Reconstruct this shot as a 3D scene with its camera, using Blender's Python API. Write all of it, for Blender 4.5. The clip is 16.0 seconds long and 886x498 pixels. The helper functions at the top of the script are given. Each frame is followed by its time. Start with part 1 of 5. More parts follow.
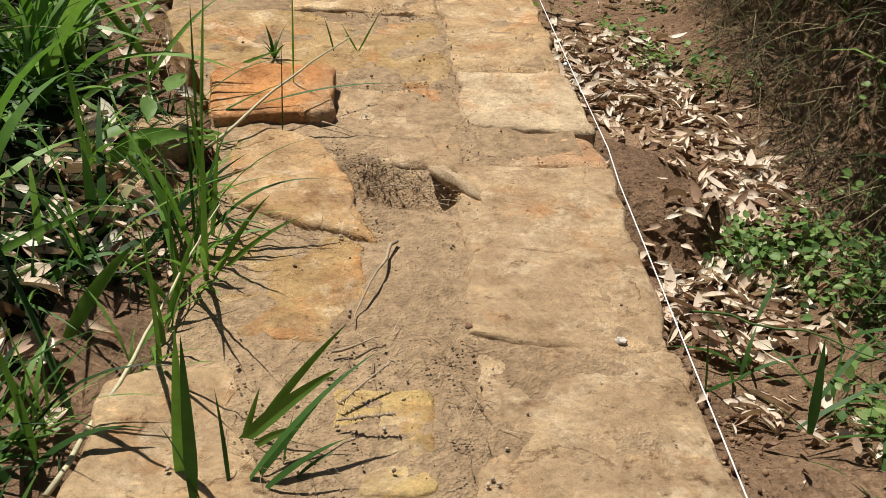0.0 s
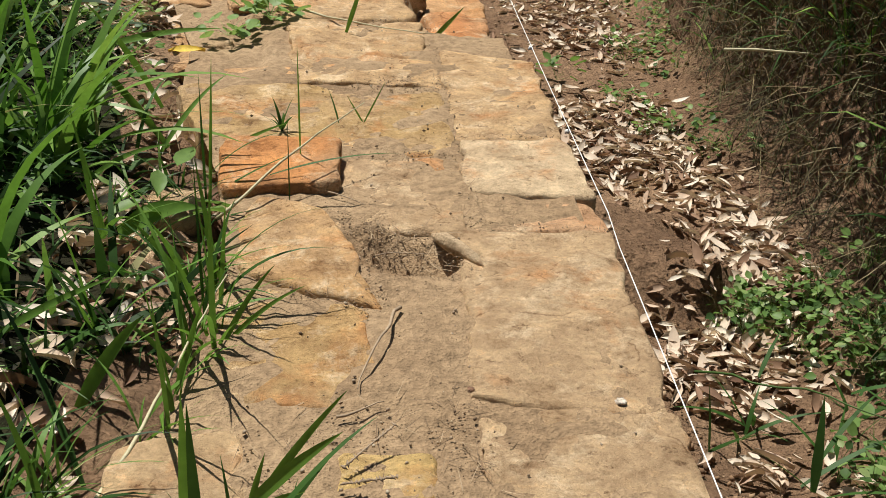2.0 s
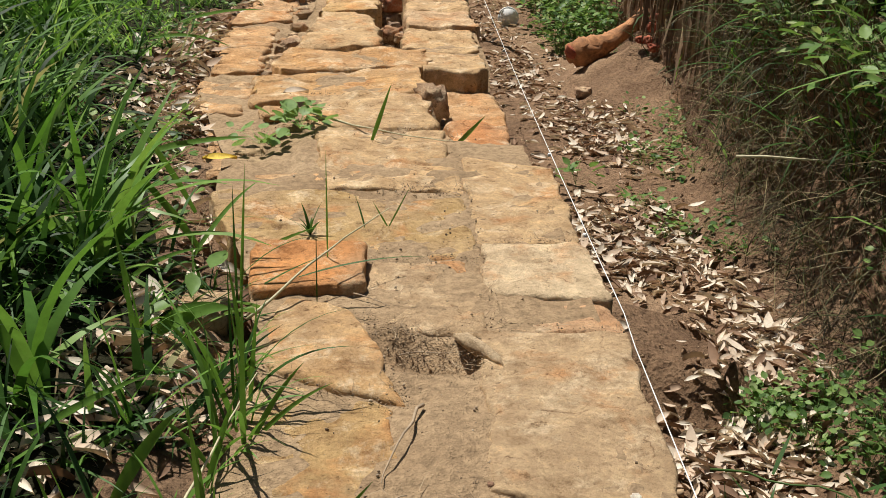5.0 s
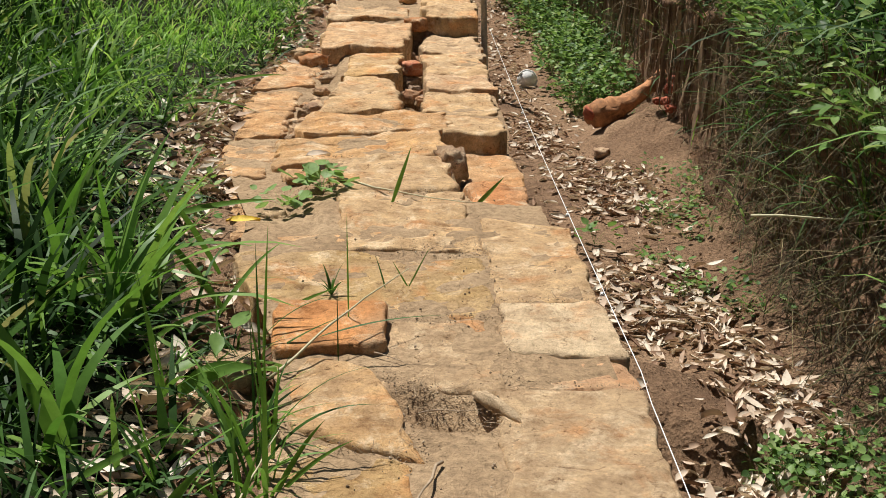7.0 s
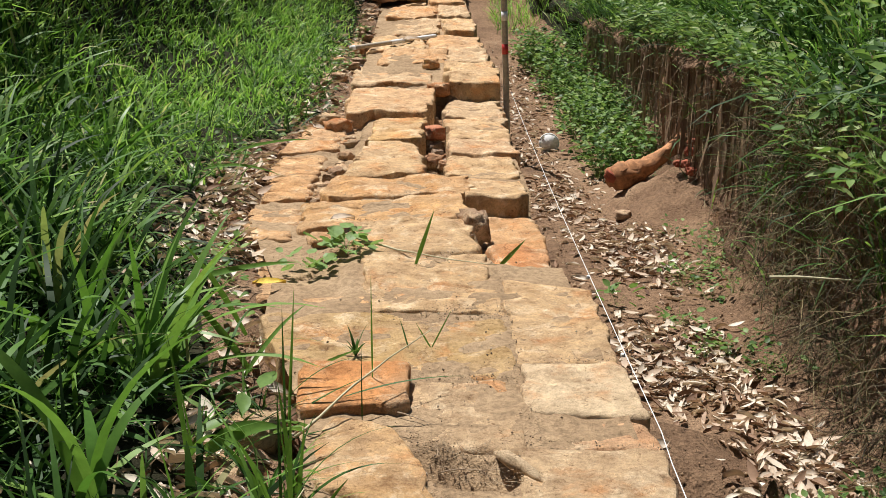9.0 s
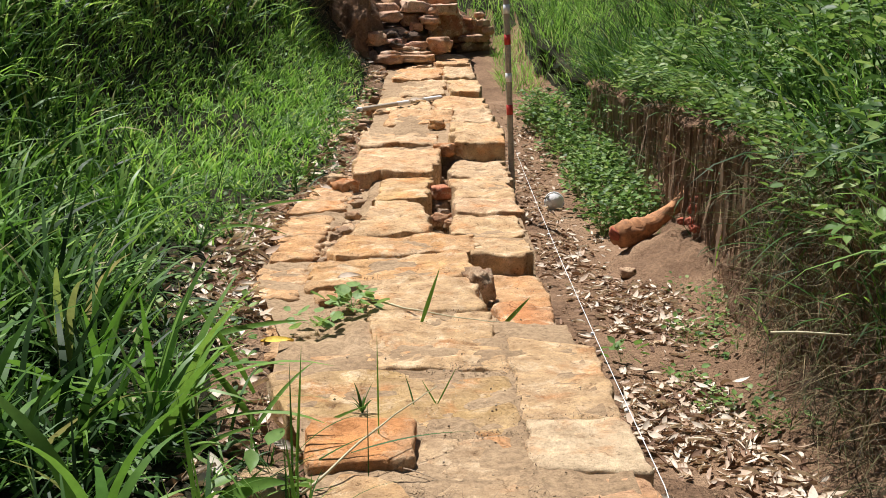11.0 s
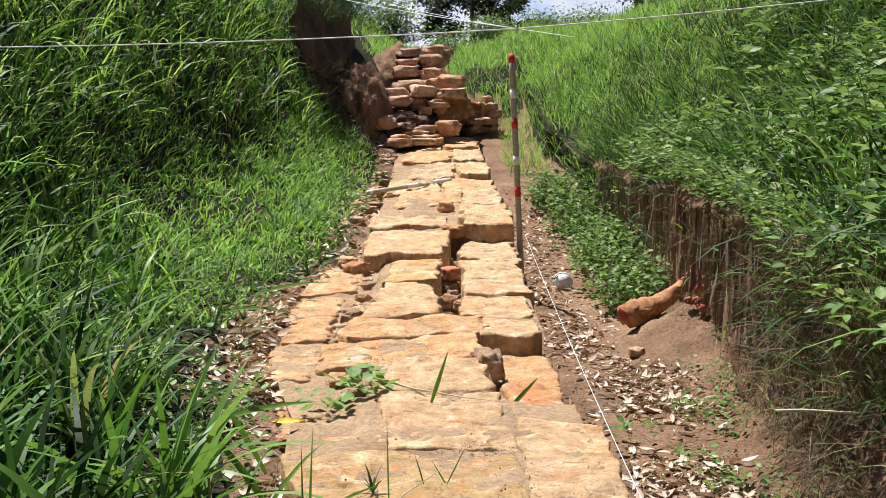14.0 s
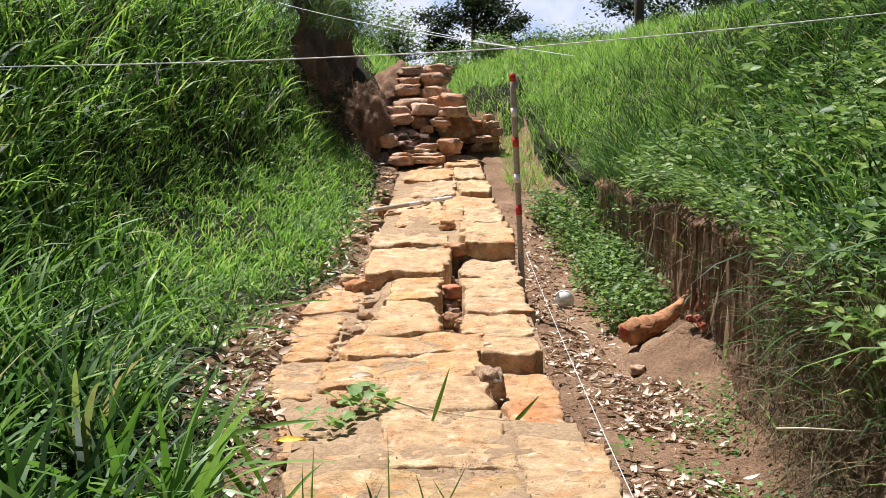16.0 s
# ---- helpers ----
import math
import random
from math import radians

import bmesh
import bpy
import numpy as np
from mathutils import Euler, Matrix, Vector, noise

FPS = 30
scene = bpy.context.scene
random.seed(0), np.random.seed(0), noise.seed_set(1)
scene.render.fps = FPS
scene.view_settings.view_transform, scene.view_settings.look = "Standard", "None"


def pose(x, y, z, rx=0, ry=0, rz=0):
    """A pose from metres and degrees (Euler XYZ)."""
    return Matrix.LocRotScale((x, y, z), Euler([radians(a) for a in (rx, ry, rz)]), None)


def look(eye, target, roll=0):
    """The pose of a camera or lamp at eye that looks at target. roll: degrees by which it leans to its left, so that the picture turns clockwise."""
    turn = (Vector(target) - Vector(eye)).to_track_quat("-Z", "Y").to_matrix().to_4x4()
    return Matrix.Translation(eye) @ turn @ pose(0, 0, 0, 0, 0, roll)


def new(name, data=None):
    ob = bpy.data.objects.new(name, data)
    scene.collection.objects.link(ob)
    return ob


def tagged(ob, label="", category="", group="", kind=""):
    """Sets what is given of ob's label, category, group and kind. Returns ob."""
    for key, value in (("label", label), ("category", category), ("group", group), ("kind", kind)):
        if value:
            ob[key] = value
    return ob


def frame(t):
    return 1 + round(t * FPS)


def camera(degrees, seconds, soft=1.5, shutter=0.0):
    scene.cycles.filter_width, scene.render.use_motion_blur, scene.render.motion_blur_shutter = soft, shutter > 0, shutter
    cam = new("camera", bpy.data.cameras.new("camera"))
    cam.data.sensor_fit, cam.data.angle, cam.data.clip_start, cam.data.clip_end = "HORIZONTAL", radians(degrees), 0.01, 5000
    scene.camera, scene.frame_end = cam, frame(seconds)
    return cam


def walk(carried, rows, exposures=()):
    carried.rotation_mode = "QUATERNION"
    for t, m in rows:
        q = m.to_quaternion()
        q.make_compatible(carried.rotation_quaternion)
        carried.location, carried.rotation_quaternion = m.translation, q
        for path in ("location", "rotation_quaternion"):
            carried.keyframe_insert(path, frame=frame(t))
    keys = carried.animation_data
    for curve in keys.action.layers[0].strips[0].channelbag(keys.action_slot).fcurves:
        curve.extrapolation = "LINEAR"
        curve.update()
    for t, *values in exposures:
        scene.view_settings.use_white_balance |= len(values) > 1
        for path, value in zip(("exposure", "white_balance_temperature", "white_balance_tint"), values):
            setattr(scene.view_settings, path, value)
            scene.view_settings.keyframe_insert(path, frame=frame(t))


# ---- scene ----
cam = camera(42.81, 16.0, soft=0.75)
# seconds, x, y, z, yaw, pitch, lean
ROWS = [
    (0.0, 0.0000, -0.0000, 1.1999, -5.963, -29.668, -3.220),
    (0.5, -0.0000, -0.0053, 1.2056, -5.868, -29.084, -3.044),
    (1.0, 0.0073, -0.0214, 1.2160, -5.604, -28.290, -2.587),
    (1.5, 0.0197, -0.0340, 1.2187, -5.191, -27.340, -2.022),
    (2.0, 0.0242, -0.0487, 1.2286, -4.905, -26.421, -1.734),
    (2.5, 0.0282, -0.0618, 1.2341, -4.727, -25.627, -1.467),
    (3.0, 0.0282, -0.0728, 1.2359, -4.760, -24.868, -1.377),
    (3.5, 0.0273, -0.0878, 1.2435, -4.593, -24.047, -1.322),
    (4.0, 0.0212, -0.1116, 1.2552, -4.205, -23.099, -1.389),
    (4.5, 0.0209, -0.1337, 1.2654, -3.792, -22.151, -1.318),
    (7.0, 0.0282, -0.2094, 1.2932, -2.212, -18.264, -0.471),
    (7.5, 0.0288, -0.2250, 1.2985, -1.803, -17.433, -0.314),
    (8.0, 0.0226, -0.2398, 1.3046, -1.500, -16.635, -0.406),
    (8.5, 0.0247, -0.2581, 1.3100, -1.119, -15.928, -0.270),
    (9.0, 0.0301, -0.2738, 1.3122, -0.953, -15.129, -0.020),
    (11.5, 0.0395, -0.3566, 1.3305, -0.567, -11.284, 0.457),
    (12.0, 0.0413, -0.3712, 1.3342, -0.769, -10.393, 0.506),
    (12.5, 0.0432, -0.3811, 1.3352, -0.892, -9.799, 0.506),
    (13.0, 0.0441, -0.4057, 1.3438, -0.744, -9.273, 0.611),
    (13.5, 0.0491, -0.4199, 1.3458, -0.242, -8.658, 0.896),
    (14.0, 0.0471, -0.4306, 1.3483, -0.065, -8.070, 0.939),
    (14.5, 0.0494, -0.4373, 1.3496, -0.035, -7.620, 0.974),
    (15.0, 0.0440, -0.4457, 1.3510, -0.119, -7.331, 0.851),
    (15.5, 0.0481, -0.4449, 1.3493, -0.079, -7.297, 0.933),
    (16.0, 0.0497, -0.4424, 1.3536, -0.000, -7.175, 0.981),
]
walk(cam, [(t, pose(x, y, z, 90 + pitch, 0, yaw) @ pose(0, 0, 0, 0, 0, -lean)) for t, x, y, z, yaw, pitch, lean in ROWS],
     exposures=[(0.0, 0.38, 6250, 10), (4.5, 0.34, 6250, 10), (9.0, 0.53, 6080, 12), (16.0, 0.88, 5900, 16)])

# ---- light ----
SUN_TO = Vector((-0.31, 0.40, 1.24)).normalized()
world = bpy.data.worlds.new("sky")
scene.world = world
world.use_nodes = True
wn, wl = world.node_tree.nodes, world.node_tree.links
sky = wn.new("ShaderNodeTexSky")
sky.sky_type, sky.sun_disc = "NISHITA", False
sky.sun_elevation = math.asin(SUN_TO.z)
sky.sun_rotation = math.atan2(SUN_TO.x, SUN_TO.y)
sky.air_density, sky.dust_density = 1.0, 2.0
wl.new(sky.outputs[0], wn["Background"].inputs["Color"])
wn["Background"].inputs["Strength"].default_value = 0.032
sun = new("sun", bpy.data.lights.new("sun", "SUN"))
sun.data.energy, sun.data.angle, sun.data.color = 5.0, radians(0.6), (1.0, 0.95, 0.86)
sun.matrix_world = look(SUN_TO * 50, (0, 0, 0))


# ---- materials ----
def nodes_of(name):
    m = bpy.data.materials.new(name)
    m.use_nodes = True
    return m, m.node_tree.nodes, m.node_tree.links


def ramp_of(n, stops):
    r = n.new("ShaderNodeValToRGB")
    els = r.color_ramp.elements
    while len(els) < len(stops):
        els.new(0.5)
    for e, (pos, col) in zip(els, stops):
        e.position, e.color = pos, (*col, 1)
    return r


def noise_of(n, l, src, scale, detail=6, rough=0.6, distortion=0.0):
    t = n.new("ShaderNodeTexNoise")
    t.inputs["Scale"].default_value, t.inputs["Detail"].default_value = scale, detail
    t.inputs["Roughness"].default_value, t.inputs["Distortion"].default_value = rough, distortion
    l.new(src, t.inputs["Vector"])
    return t


def mix_of(n, l, mode, fac, a, b):
    m = n.new("ShaderNodeMix")
    m.data_type, m.blend_type = "RGBA", mode
    for sock, v in ((m.inputs["Factor"], fac), (m.inputs["A"], a), (m.inputs["B"], b)):
        if hasattr(v, "is_linked"):
            l.new(v, sock)
        elif isinstance(v, (int, float)):
            sock.default_value = v
        else:
            sock.default_value = (*v, 1)
    return m.outputs["Result"]


def bumps(n, l, bsdf, *layers):
    """layers: (height socket, strength, distance)"""
    prev = None
    for h, strength, dist in layers:
        b = n.new("ShaderNodeBump")
        b.inputs["Strength"].default_value, b.inputs["Distance"].default_value = strength, dist
        l.new(h, b.inputs["Height"])
        if prev:
            l.new(prev, b.inputs["Normal"])
        prev = b.outputs["Normal"]
    l.new(prev, bsdf.inputs["Normal"])


def soil_material(name, dark, mid, light, pebble=60.0, rel=1.0):
    m, n, l = nodes_of(name)
    b = n["Principled BSDF"]
    co = n.new("ShaderNodeTexCoord").outputs["Object"]
    big, fine = noise_of(n, l, co, 2.3, 5), noise_of(n, l, co, 38.0, 8, 0.7)
    r1 = ramp_of(n, [(0.3, dark), (0.55, mid), (0.75, light)])
    l.new(big.outputs[0], r1.inputs[0])
    r2 = ramp_of(n, [(0.3, (0.45, 0.42, 0.4)), (0.62, (1.15, 1.12, 1.08))])
    l.new(fine.outputs[0], r2.inputs[0])
    col = mix_of(n, l, "MULTIPLY", 0.85, r1.outputs[0], r2.outputs[0])
    l.new(col, b.inputs["Base Color"])
    b.inputs["Roughness"].default_value = 0.95
    b.inputs["Specular IOR Level"].default_value = 0.15
    v = n.new("ShaderNodeTexVoronoi")
    v.inputs["Scale"].default_value = pebble
    l.new(co, v.inputs["Vector"])
    bumps(n, l, b, (fine.outputs[0], 0.9 * rel, 0.02), (v.outputs["Distance"], 0.5 * rel, 0.01))
    return m


SOIL = soil_material("soil", (0.19, 0.115, 0.068), (0.31, 0.198, 0.118), (0.42, 0.285, 0.175), 70, 1.5)
BANK_SOIL = soil_material("bank_soil", (0.16, 0.098, 0.064), (0.29, 0.18, 0.11), (0.44, 0.25, 0.13), 45, 1.5)
# Earth of the scarp and the ruin's gaps, browns darkened to hold the shade.
SHADED_EARTH = soil_material("shaded_earth", (0.075, 0.055, 0.042), (0.15, 0.105, 0.075), (0.24, 0.17, 0.12), 45, 1.5)
# Near-black ground under the grass; the shade between blades is in its colour.
SHADED_TURF = soil_material("shaded_turf", (0.015, 0.014, 0.007), (0.03, 0.03, 0.013), (0.055, 0.045, 0.025))


def lerp_keys(v, keys):
    return float(np.interp(v, [k[0] for k in keys], [k[1] for k in keys]))


# ---- ground: one sheet, a profile across the trench swept along it ----
def left_edge(y):
    return lerp_keys(y, [(0, -0.5), (1.4, -0.43), (2.2, -0.3), (2.9, -0.4), (3.7, -0.6), (4.3, -0.65), (5.3, -0.9), (7.4, -1.0), (8.8, -0.6), (12, -0.6), (16, -0.6)])


def face_foot(y):
    return lerp_keys(y, [(0, 1.35), (2, 1.42), (3.5, 1.5), (6.5, 1.84), (8, 1.93), (9, 2.0), (11, 2.0), (13, 1.85), (16, 1.5), (22, 1.3)])


def rise(y):
    """how far the line of the wall climbs"""
    return lerp_keys(y, [(8.6, 0), (9.6, 0.12), (12.5, 0.26), (14, 0.4), (16, 0.6), (18, 1.2), (19.5, 1.7), (26, 2.2), (34, 2.5)])


def profile(y, hollow=1.0):
    e, f, r = left_edge(y), face_foot(y), rise(y)
    toe = lerp_keys(y, [(0, -2.2), (7, -2.2), (10, -2.0), (12, -1.6), (14, -1.35), (16, -1.15), (18, -0.9), (22, -1.5)])
    top = lerp_keys(y, [(0, 2.3), (8, 2.6), (12, 2.9), (16, 3.0), (26, 3.0), (34, 3.0)])
    brow = lerp_keys(y, [(0, 0.6), (3, 0.66), (6, 0.6), (9, 0.48), (11, 0.42), (14, 0.5), (18, 1.3), (26, 2.2), (34, 2.5)])
    floor_z = lerp_keys(y, [(0, -0.3), (1.7, -0.28), (2.1, -0.42), (2.75, -0.45), (4.2, -0.5), (9, -0.57), (12, -0.35), (14, 0.0), (16, 0.3), (18, 0.8), (19.5, 1.7), (26, 2.2), (34, 2.5)])
    zt = 0.55 + r
    cave = hollow * lerp_keys(y, [(1.0, 0.2), (2.4, 0.42), (4.2, 0.42), (5.6, 0.03)])
    kerb = lerp_keys(y, [(1.0, 0.06), (4.0, 0.08), (4.6, 0.0)])
    crest = lerp_keys(y, [(0, 1.95), (8, 1.95), (14, 2.4), (20, 2.6), (26, 2.6), (34, 2.6)])
    return [(-400, 3.2), (-40, 3.0), (-12, 2.9), (toe - 2.8, top + 0.3), (toe - 1.0, max(top - 0.5, zt)), (toe - 0.25, zt + 0.15), (toe, zt - 0.15),
            (min(toe + 0.5, e - 0.35), 0.1 + r), (e - 0.2, -0.04 + r), (e, -0.08 + r), (e + 0.2, -0.3 + r), (0.3, -0.45 + r), (0.60, floor_z + kerb), (0.5 * (0.6 + f), floor_z - 0.03),
            (f - 0.12, floor_z + 0.04), (f + 0.5 * cave, floor_z + 0.16), (f + 0.05 + cave, 0.5 * (floor_z + brow)), (f + 0.02 + 0.4 * cave, brow - 0.06), (f + 0.14, brow + 0.04), (f + 0.8, brow + 0.42),
            (f + 2.2, crest), (8, crest + 0.35), (14, 3.0), (40, 3.0), (400, 3.2)]


COUNTS = [2, 4, 6, 10, 8, 5, 10, 12, 6, 6, 3, 3, 8, 8, 5, 6, 10, 6, 14, 16, 10, 4, 4, 2]


def ground_point(prof, i, k):
    (x0, z0), (x1, z1) = prof[i], prof[i + 1]
    return x0 + (x1 - x0) * k, z0 + (z1 - z0) * k


def fbm(x, y, z, s):
    return noise.fractal(Vector((x, y, z)) * s, 0.7, 2.0, 4)


def ledge(x, y):
    """the block of soil left standing against the wall"""
    a = min(1, max(0, (1.22 + 0.06 * math.sin(y * 9) - x) / 0.16)) if x > 0.5 else 0
    b = min(1, max(0, min((y - 2.80 - 0.08 * math.sin(x * 11)) / 0.14, (3.7 - y) / 0.4)))
    return 0.17 * a * b


def build_ground():
    ys = list(np.arange(-60, -6, 9.0)) + list(np.arange(-6, 0.8, 0.4)) + list(np.arange(0.8, 9, 0.045)) + list(np.arange(9, 16, 0.1)) + list(np.arange(16, 36, 0.7)) + list(np.arange(36, 120, 9.0)) + [200, 420]
    bm = bmesh.new()
    rows = []
    for y in ys:
        prof, row = profile(y), []
        for i, c in enumerate(COUNTS):
            for k in range(c):
                x, z = ground_point(prof, i, k / c)
                near = 1.0 if -6 < x < 8 and -2 < y < 20 else 0.0
                if near:
                    cliff = 15 <= i <= 17
                    d = 0.05 * fbm(x, y, z, 1.7) + 0.018 * fbm(x, y, z, 9.0)
                    if cliff:
                        x += 1.6 * d + 0.06 * noise.noise(Vector((x * 2, y * 5.0, z * 0.9))) + (0.035 if y < 6 else 0.06) * noise.noise(Vector((x * 2, y * 14.0, z * 1.2)))
                    else:
                        z += d * (0.45 if 10 <= i <= 13 else 1.0)
                        z += ledge(x, y)
                row.append(bm.verts.new((x, y, z)))
        rows.append(row)
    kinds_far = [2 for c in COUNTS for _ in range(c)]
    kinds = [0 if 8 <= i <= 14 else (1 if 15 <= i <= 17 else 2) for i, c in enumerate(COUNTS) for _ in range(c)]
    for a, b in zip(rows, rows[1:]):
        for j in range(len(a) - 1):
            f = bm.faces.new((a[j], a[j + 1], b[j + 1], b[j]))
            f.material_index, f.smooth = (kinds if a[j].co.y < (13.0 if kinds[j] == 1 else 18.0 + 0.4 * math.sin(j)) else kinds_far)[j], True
    me = bpy.data.meshes.new("ground")
    bm.to_mesh(me)
    bm.free()
    for m in (SOIL, BANK_SOIL, SHADED_TURF):
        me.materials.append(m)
    return tagged(new("ground", me), "bare brown soil of the trench and its grassy banks", "ground", kind="structure")


ground = build_ground()


def height_table():
    xs, ys = np.arange(-14, 14.01, 0.05), np.arange(-3, 60.01, 0.15)
    tab = np.empty((len(ys), len(xs)))
    for i, y in enumerate(ys):
        pr = sorted(profile(y, 0.0))
        tab[i] = np.interp(xs, [p[0] for p in pr], [p[1] for p in pr])
    return tab


HEIGHTS = height_table()


def land(x, y):
    """the height of the ground at places x, y (arrays)"""
    x, y = np.asarray(x, float), np.asarray(y, float)
    u, v = np.clip((x + 14) / 0.05, 0, 559), np.clip((y + 3) / 0.15, 0, 418)
    i, j = u.astype(int), v.astype(int)
    a, b = u - i, v - j
    h = HEIGHTS
    return (h[j, i] * (1 - a) + h[j, i + 1] * a) * (1 - b) + (h[j + 1, i] * (1 - a) + h[j + 1, i + 1] * a) * b


# ---- more materials ----
def stone_material(name):
    m, n, l = nodes_of(name)
    b = n["Principled BSDF"]
    co = n.new("ShaderNodeTexCoord").outputs["Object"]
    info = n.new("ShaderNodeObjectInfo")
    big = noise_of(n, l, co, 2.7, 7, 0.65, 0.3)
    mott = noise_of(n, l, co, 8.5, 9, 0.72, 0.1)
    rust = noise_of(n, l, co, 3.9, 6, 0.6, 0.4)
    pale = noise_of(n, l, co, 5.6, 10, 0.78, 0.3)
    spots = noise_of(n, l, co, 21.0, 8, 0.75, 0.1)
    fine = noise_of(n, l, co, 70.0, 8, 0.78)
    mp = n.new("ShaderNodeMapping")
    mp.inputs["Scale"].default_value = (3.6, 5.5, 6.0)
    mp.inputs["Rotation"].default_value = (0, 0, 0.25)
    l.new(co, mp.inputs["Vector"])
    strata = noise_of(n, l, mp.outputs[0], 1.7, 9, 0.66, 0.8)

    def band(src, stops):
        r = ramp_of(n, stops)
        l.new(src.outputs[0], r.inputs[0])
        return r.outputs[0]
    c = mix_of(n, l, "MIX", band(big, [(0.42, (0, 0, 0)), (0.60, (0.55, 0.55, 0.55))]), info.outputs["Color"], (0.42, 0.305, 0.185))
    c = mix_of(n, l, "MIX", band(rust, [(0.54, (0, 0, 0)), (0.66, (0.65, 0.65, 0.65))]), c, (0.50, 0.235, 0.085))
    c = mix_of(n, l, "MIX", band(pale, [(0.52, (0, 0, 0)), (0.62, (0.8, 0.8, 0.8))]), c, (0.64, 0.52, 0.35))
    c = mix_of(n, l, "MULTIPLY", 0.9, c, band(mott, [(0.33, (0.46, 0.37, 0.30)), (0.42, (0.84, 0.79, 0.74)), (0.53, (1.03, 1.0, 0.97)), (0.65, (1.3, 1.28, 1.22))]))
    c = mix_of(n, l, "MULTIPLY", 0.2, c, band(strata, [(0.33, (0.5, 0.42, 0.35)), (0.46, (1, 1, 1))]))
    c = mix_of(n, l, "MULTIPLY", 0.85, c, band(spots, [(0.33, (0.24, 0.17, 0.12)), (0.41, (0.95, 0.95, 0.95)), (0.58, (1, 1, 1)), (0.68, (1.4, 1.36, 1.26))]))
    c = mix_of(n, l, "MULTIPLY", 0.7, c, band(fine, [(0.30, (0.5, 0.44, 0.38)), (0.5, (1, 1, 1)), (0.7, (1.18, 1.16, 1.12))]))
    warp = mix_of(n, l, "LINEAR_LIGHT", 0.12, co, big.outputs["Color"])
    cr = n.new("ShaderNodeTexVoronoi")
    cr.feature = "DISTANCE_TO_EDGE"
    cr.inputs["Scale"].default_value = 3.4
    l.new(warp, cr.inputs["Vector"])
    rc = ramp_of(n, [(0.0, (0.32, 0.24, 0.18)), (0.014, (1, 1, 1))])
    l.new(cr.outputs["Distance"], rc.inputs[0])
    c = mix_of(n, l, "MULTIPLY", band(strata, [(0.50, (0, 0, 0)), (0.58, (0.8, 0.8, 0.8))]), c, rc.outputs[0])
    c = mix_of(n, l, "MULTIPLY", 1.0, c, (1.17, 1.14, 1.12))
    l.new(c, b.inputs["Base Color"])
    b.inputs["Roughness"].default_value = 0.93
    b.inputs["Specular IOR Level"].default_value = 0.18
    bumps(n, l, b, (mott.outputs[0], 0.5, 0.03), (strata.outputs[0], 0.5, 0.03), (spots.outputs[0], 0.9, 0.02), (fine.outputs[0], 0.8, 0.008))
    return m


def leaf_material(name, stops, thin=0.4, rough=0.45, vein=30.0, glow=(1.15, 1.2, 0.75)):
    m, n, l = nodes_of(name)
    b = n["Principled BSDF"]
    geo = n.new("ShaderNodeNewGeometry")
    r = ramp_of(n, stops)
    l.new(geo.outputs["Random Per Island"], r.inputs[0])
    co = n.new("ShaderNodeTexCoord").outputs["Object"]
    t = noise_of(n, l, co, vein, 4)
    rr = ramp_of(n, [(0.3, (0.7, 0.7, 0.65)), (0.7, (1.15, 1.15, 1.1))])
    l.new(t.outputs[0], rr.inputs[0])
    col = mix_of(n, l, "MULTIPLY", 0.7, r.outputs[0], rr.outputs[0])
    l.new(col, b.inputs["Base Color"])
    b.inputs["Roughness"].default_value = rough
    b.inputs["Specular IOR Level"].default_value = 0.16
    tr = n.new("ShaderNodeBsdfTranslucent")
    l.new(mix_of(n, l, "MULTIPLY", 1.0, col, glow), tr.inputs["Color"])
    mx = n.new("ShaderNodeMixShader")
    mx.inputs[0].default_value = thin
    l.new(b.outputs[0], mx.inputs[1])
    l.new(tr.outputs[0], mx.inputs[2])
    l.new(mx.outputs[0], n["Material Output"].inputs["Surface"])
    return m


def plain_material(name, col, rough=0.7, var=0.35, scale=40.0):
    m, n, l = nodes_of(name)
    b = n["Principled BSDF"]
    co = n.new("ShaderNodeTexCoord").outputs["Object"]
    t = noise_of(n, l, co, scale, 6, 0.7)
    r = ramp_of(n, [(0.3, tuple(c * (1 - var) for c in col)), (0.65, tuple(min(1, c * (1 + 0.4 * var)) for c in col))])
    l.new(t.outputs[0], r.inputs[0])
    l.new(r.outputs[0], b.inputs["Base Color"])
    b.inputs["Roughness"].default_value = rough
    bumps(n, l, b, (t.outputs[0], 0.3, 0.003))
    return m


STONE = stone_material("sandstone")
DUST = soil_material("sandy_fill", (0.28, 0.19, 0.11), (0.38, 0.27, 0.16), (0.46, 0.335, 0.205), 150, 0.8)
# Lighter greens for blades that catch the sun, light put in the colour.
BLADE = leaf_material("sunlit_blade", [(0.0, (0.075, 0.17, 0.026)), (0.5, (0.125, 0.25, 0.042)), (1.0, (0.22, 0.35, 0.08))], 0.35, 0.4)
# Blade greens darkened for the shade inside the grass; LAWN stays the lit tone.
GRASS = leaf_material("shaded_grass_blade", [(0.0, (0.018, 0.04, 0.010)), (0.5, (0.038, 0.09, 0.02)), (0.82, (0.085, 0.18, 0.036)), (0.97, (0.19, 0.30, 0.07)), (1.0, (0.40, 0.35, 0.19))], 0.3, 0.5)
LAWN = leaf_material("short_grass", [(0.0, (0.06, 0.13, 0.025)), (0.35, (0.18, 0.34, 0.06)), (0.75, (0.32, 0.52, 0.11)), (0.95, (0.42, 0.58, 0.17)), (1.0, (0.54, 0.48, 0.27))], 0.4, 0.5)
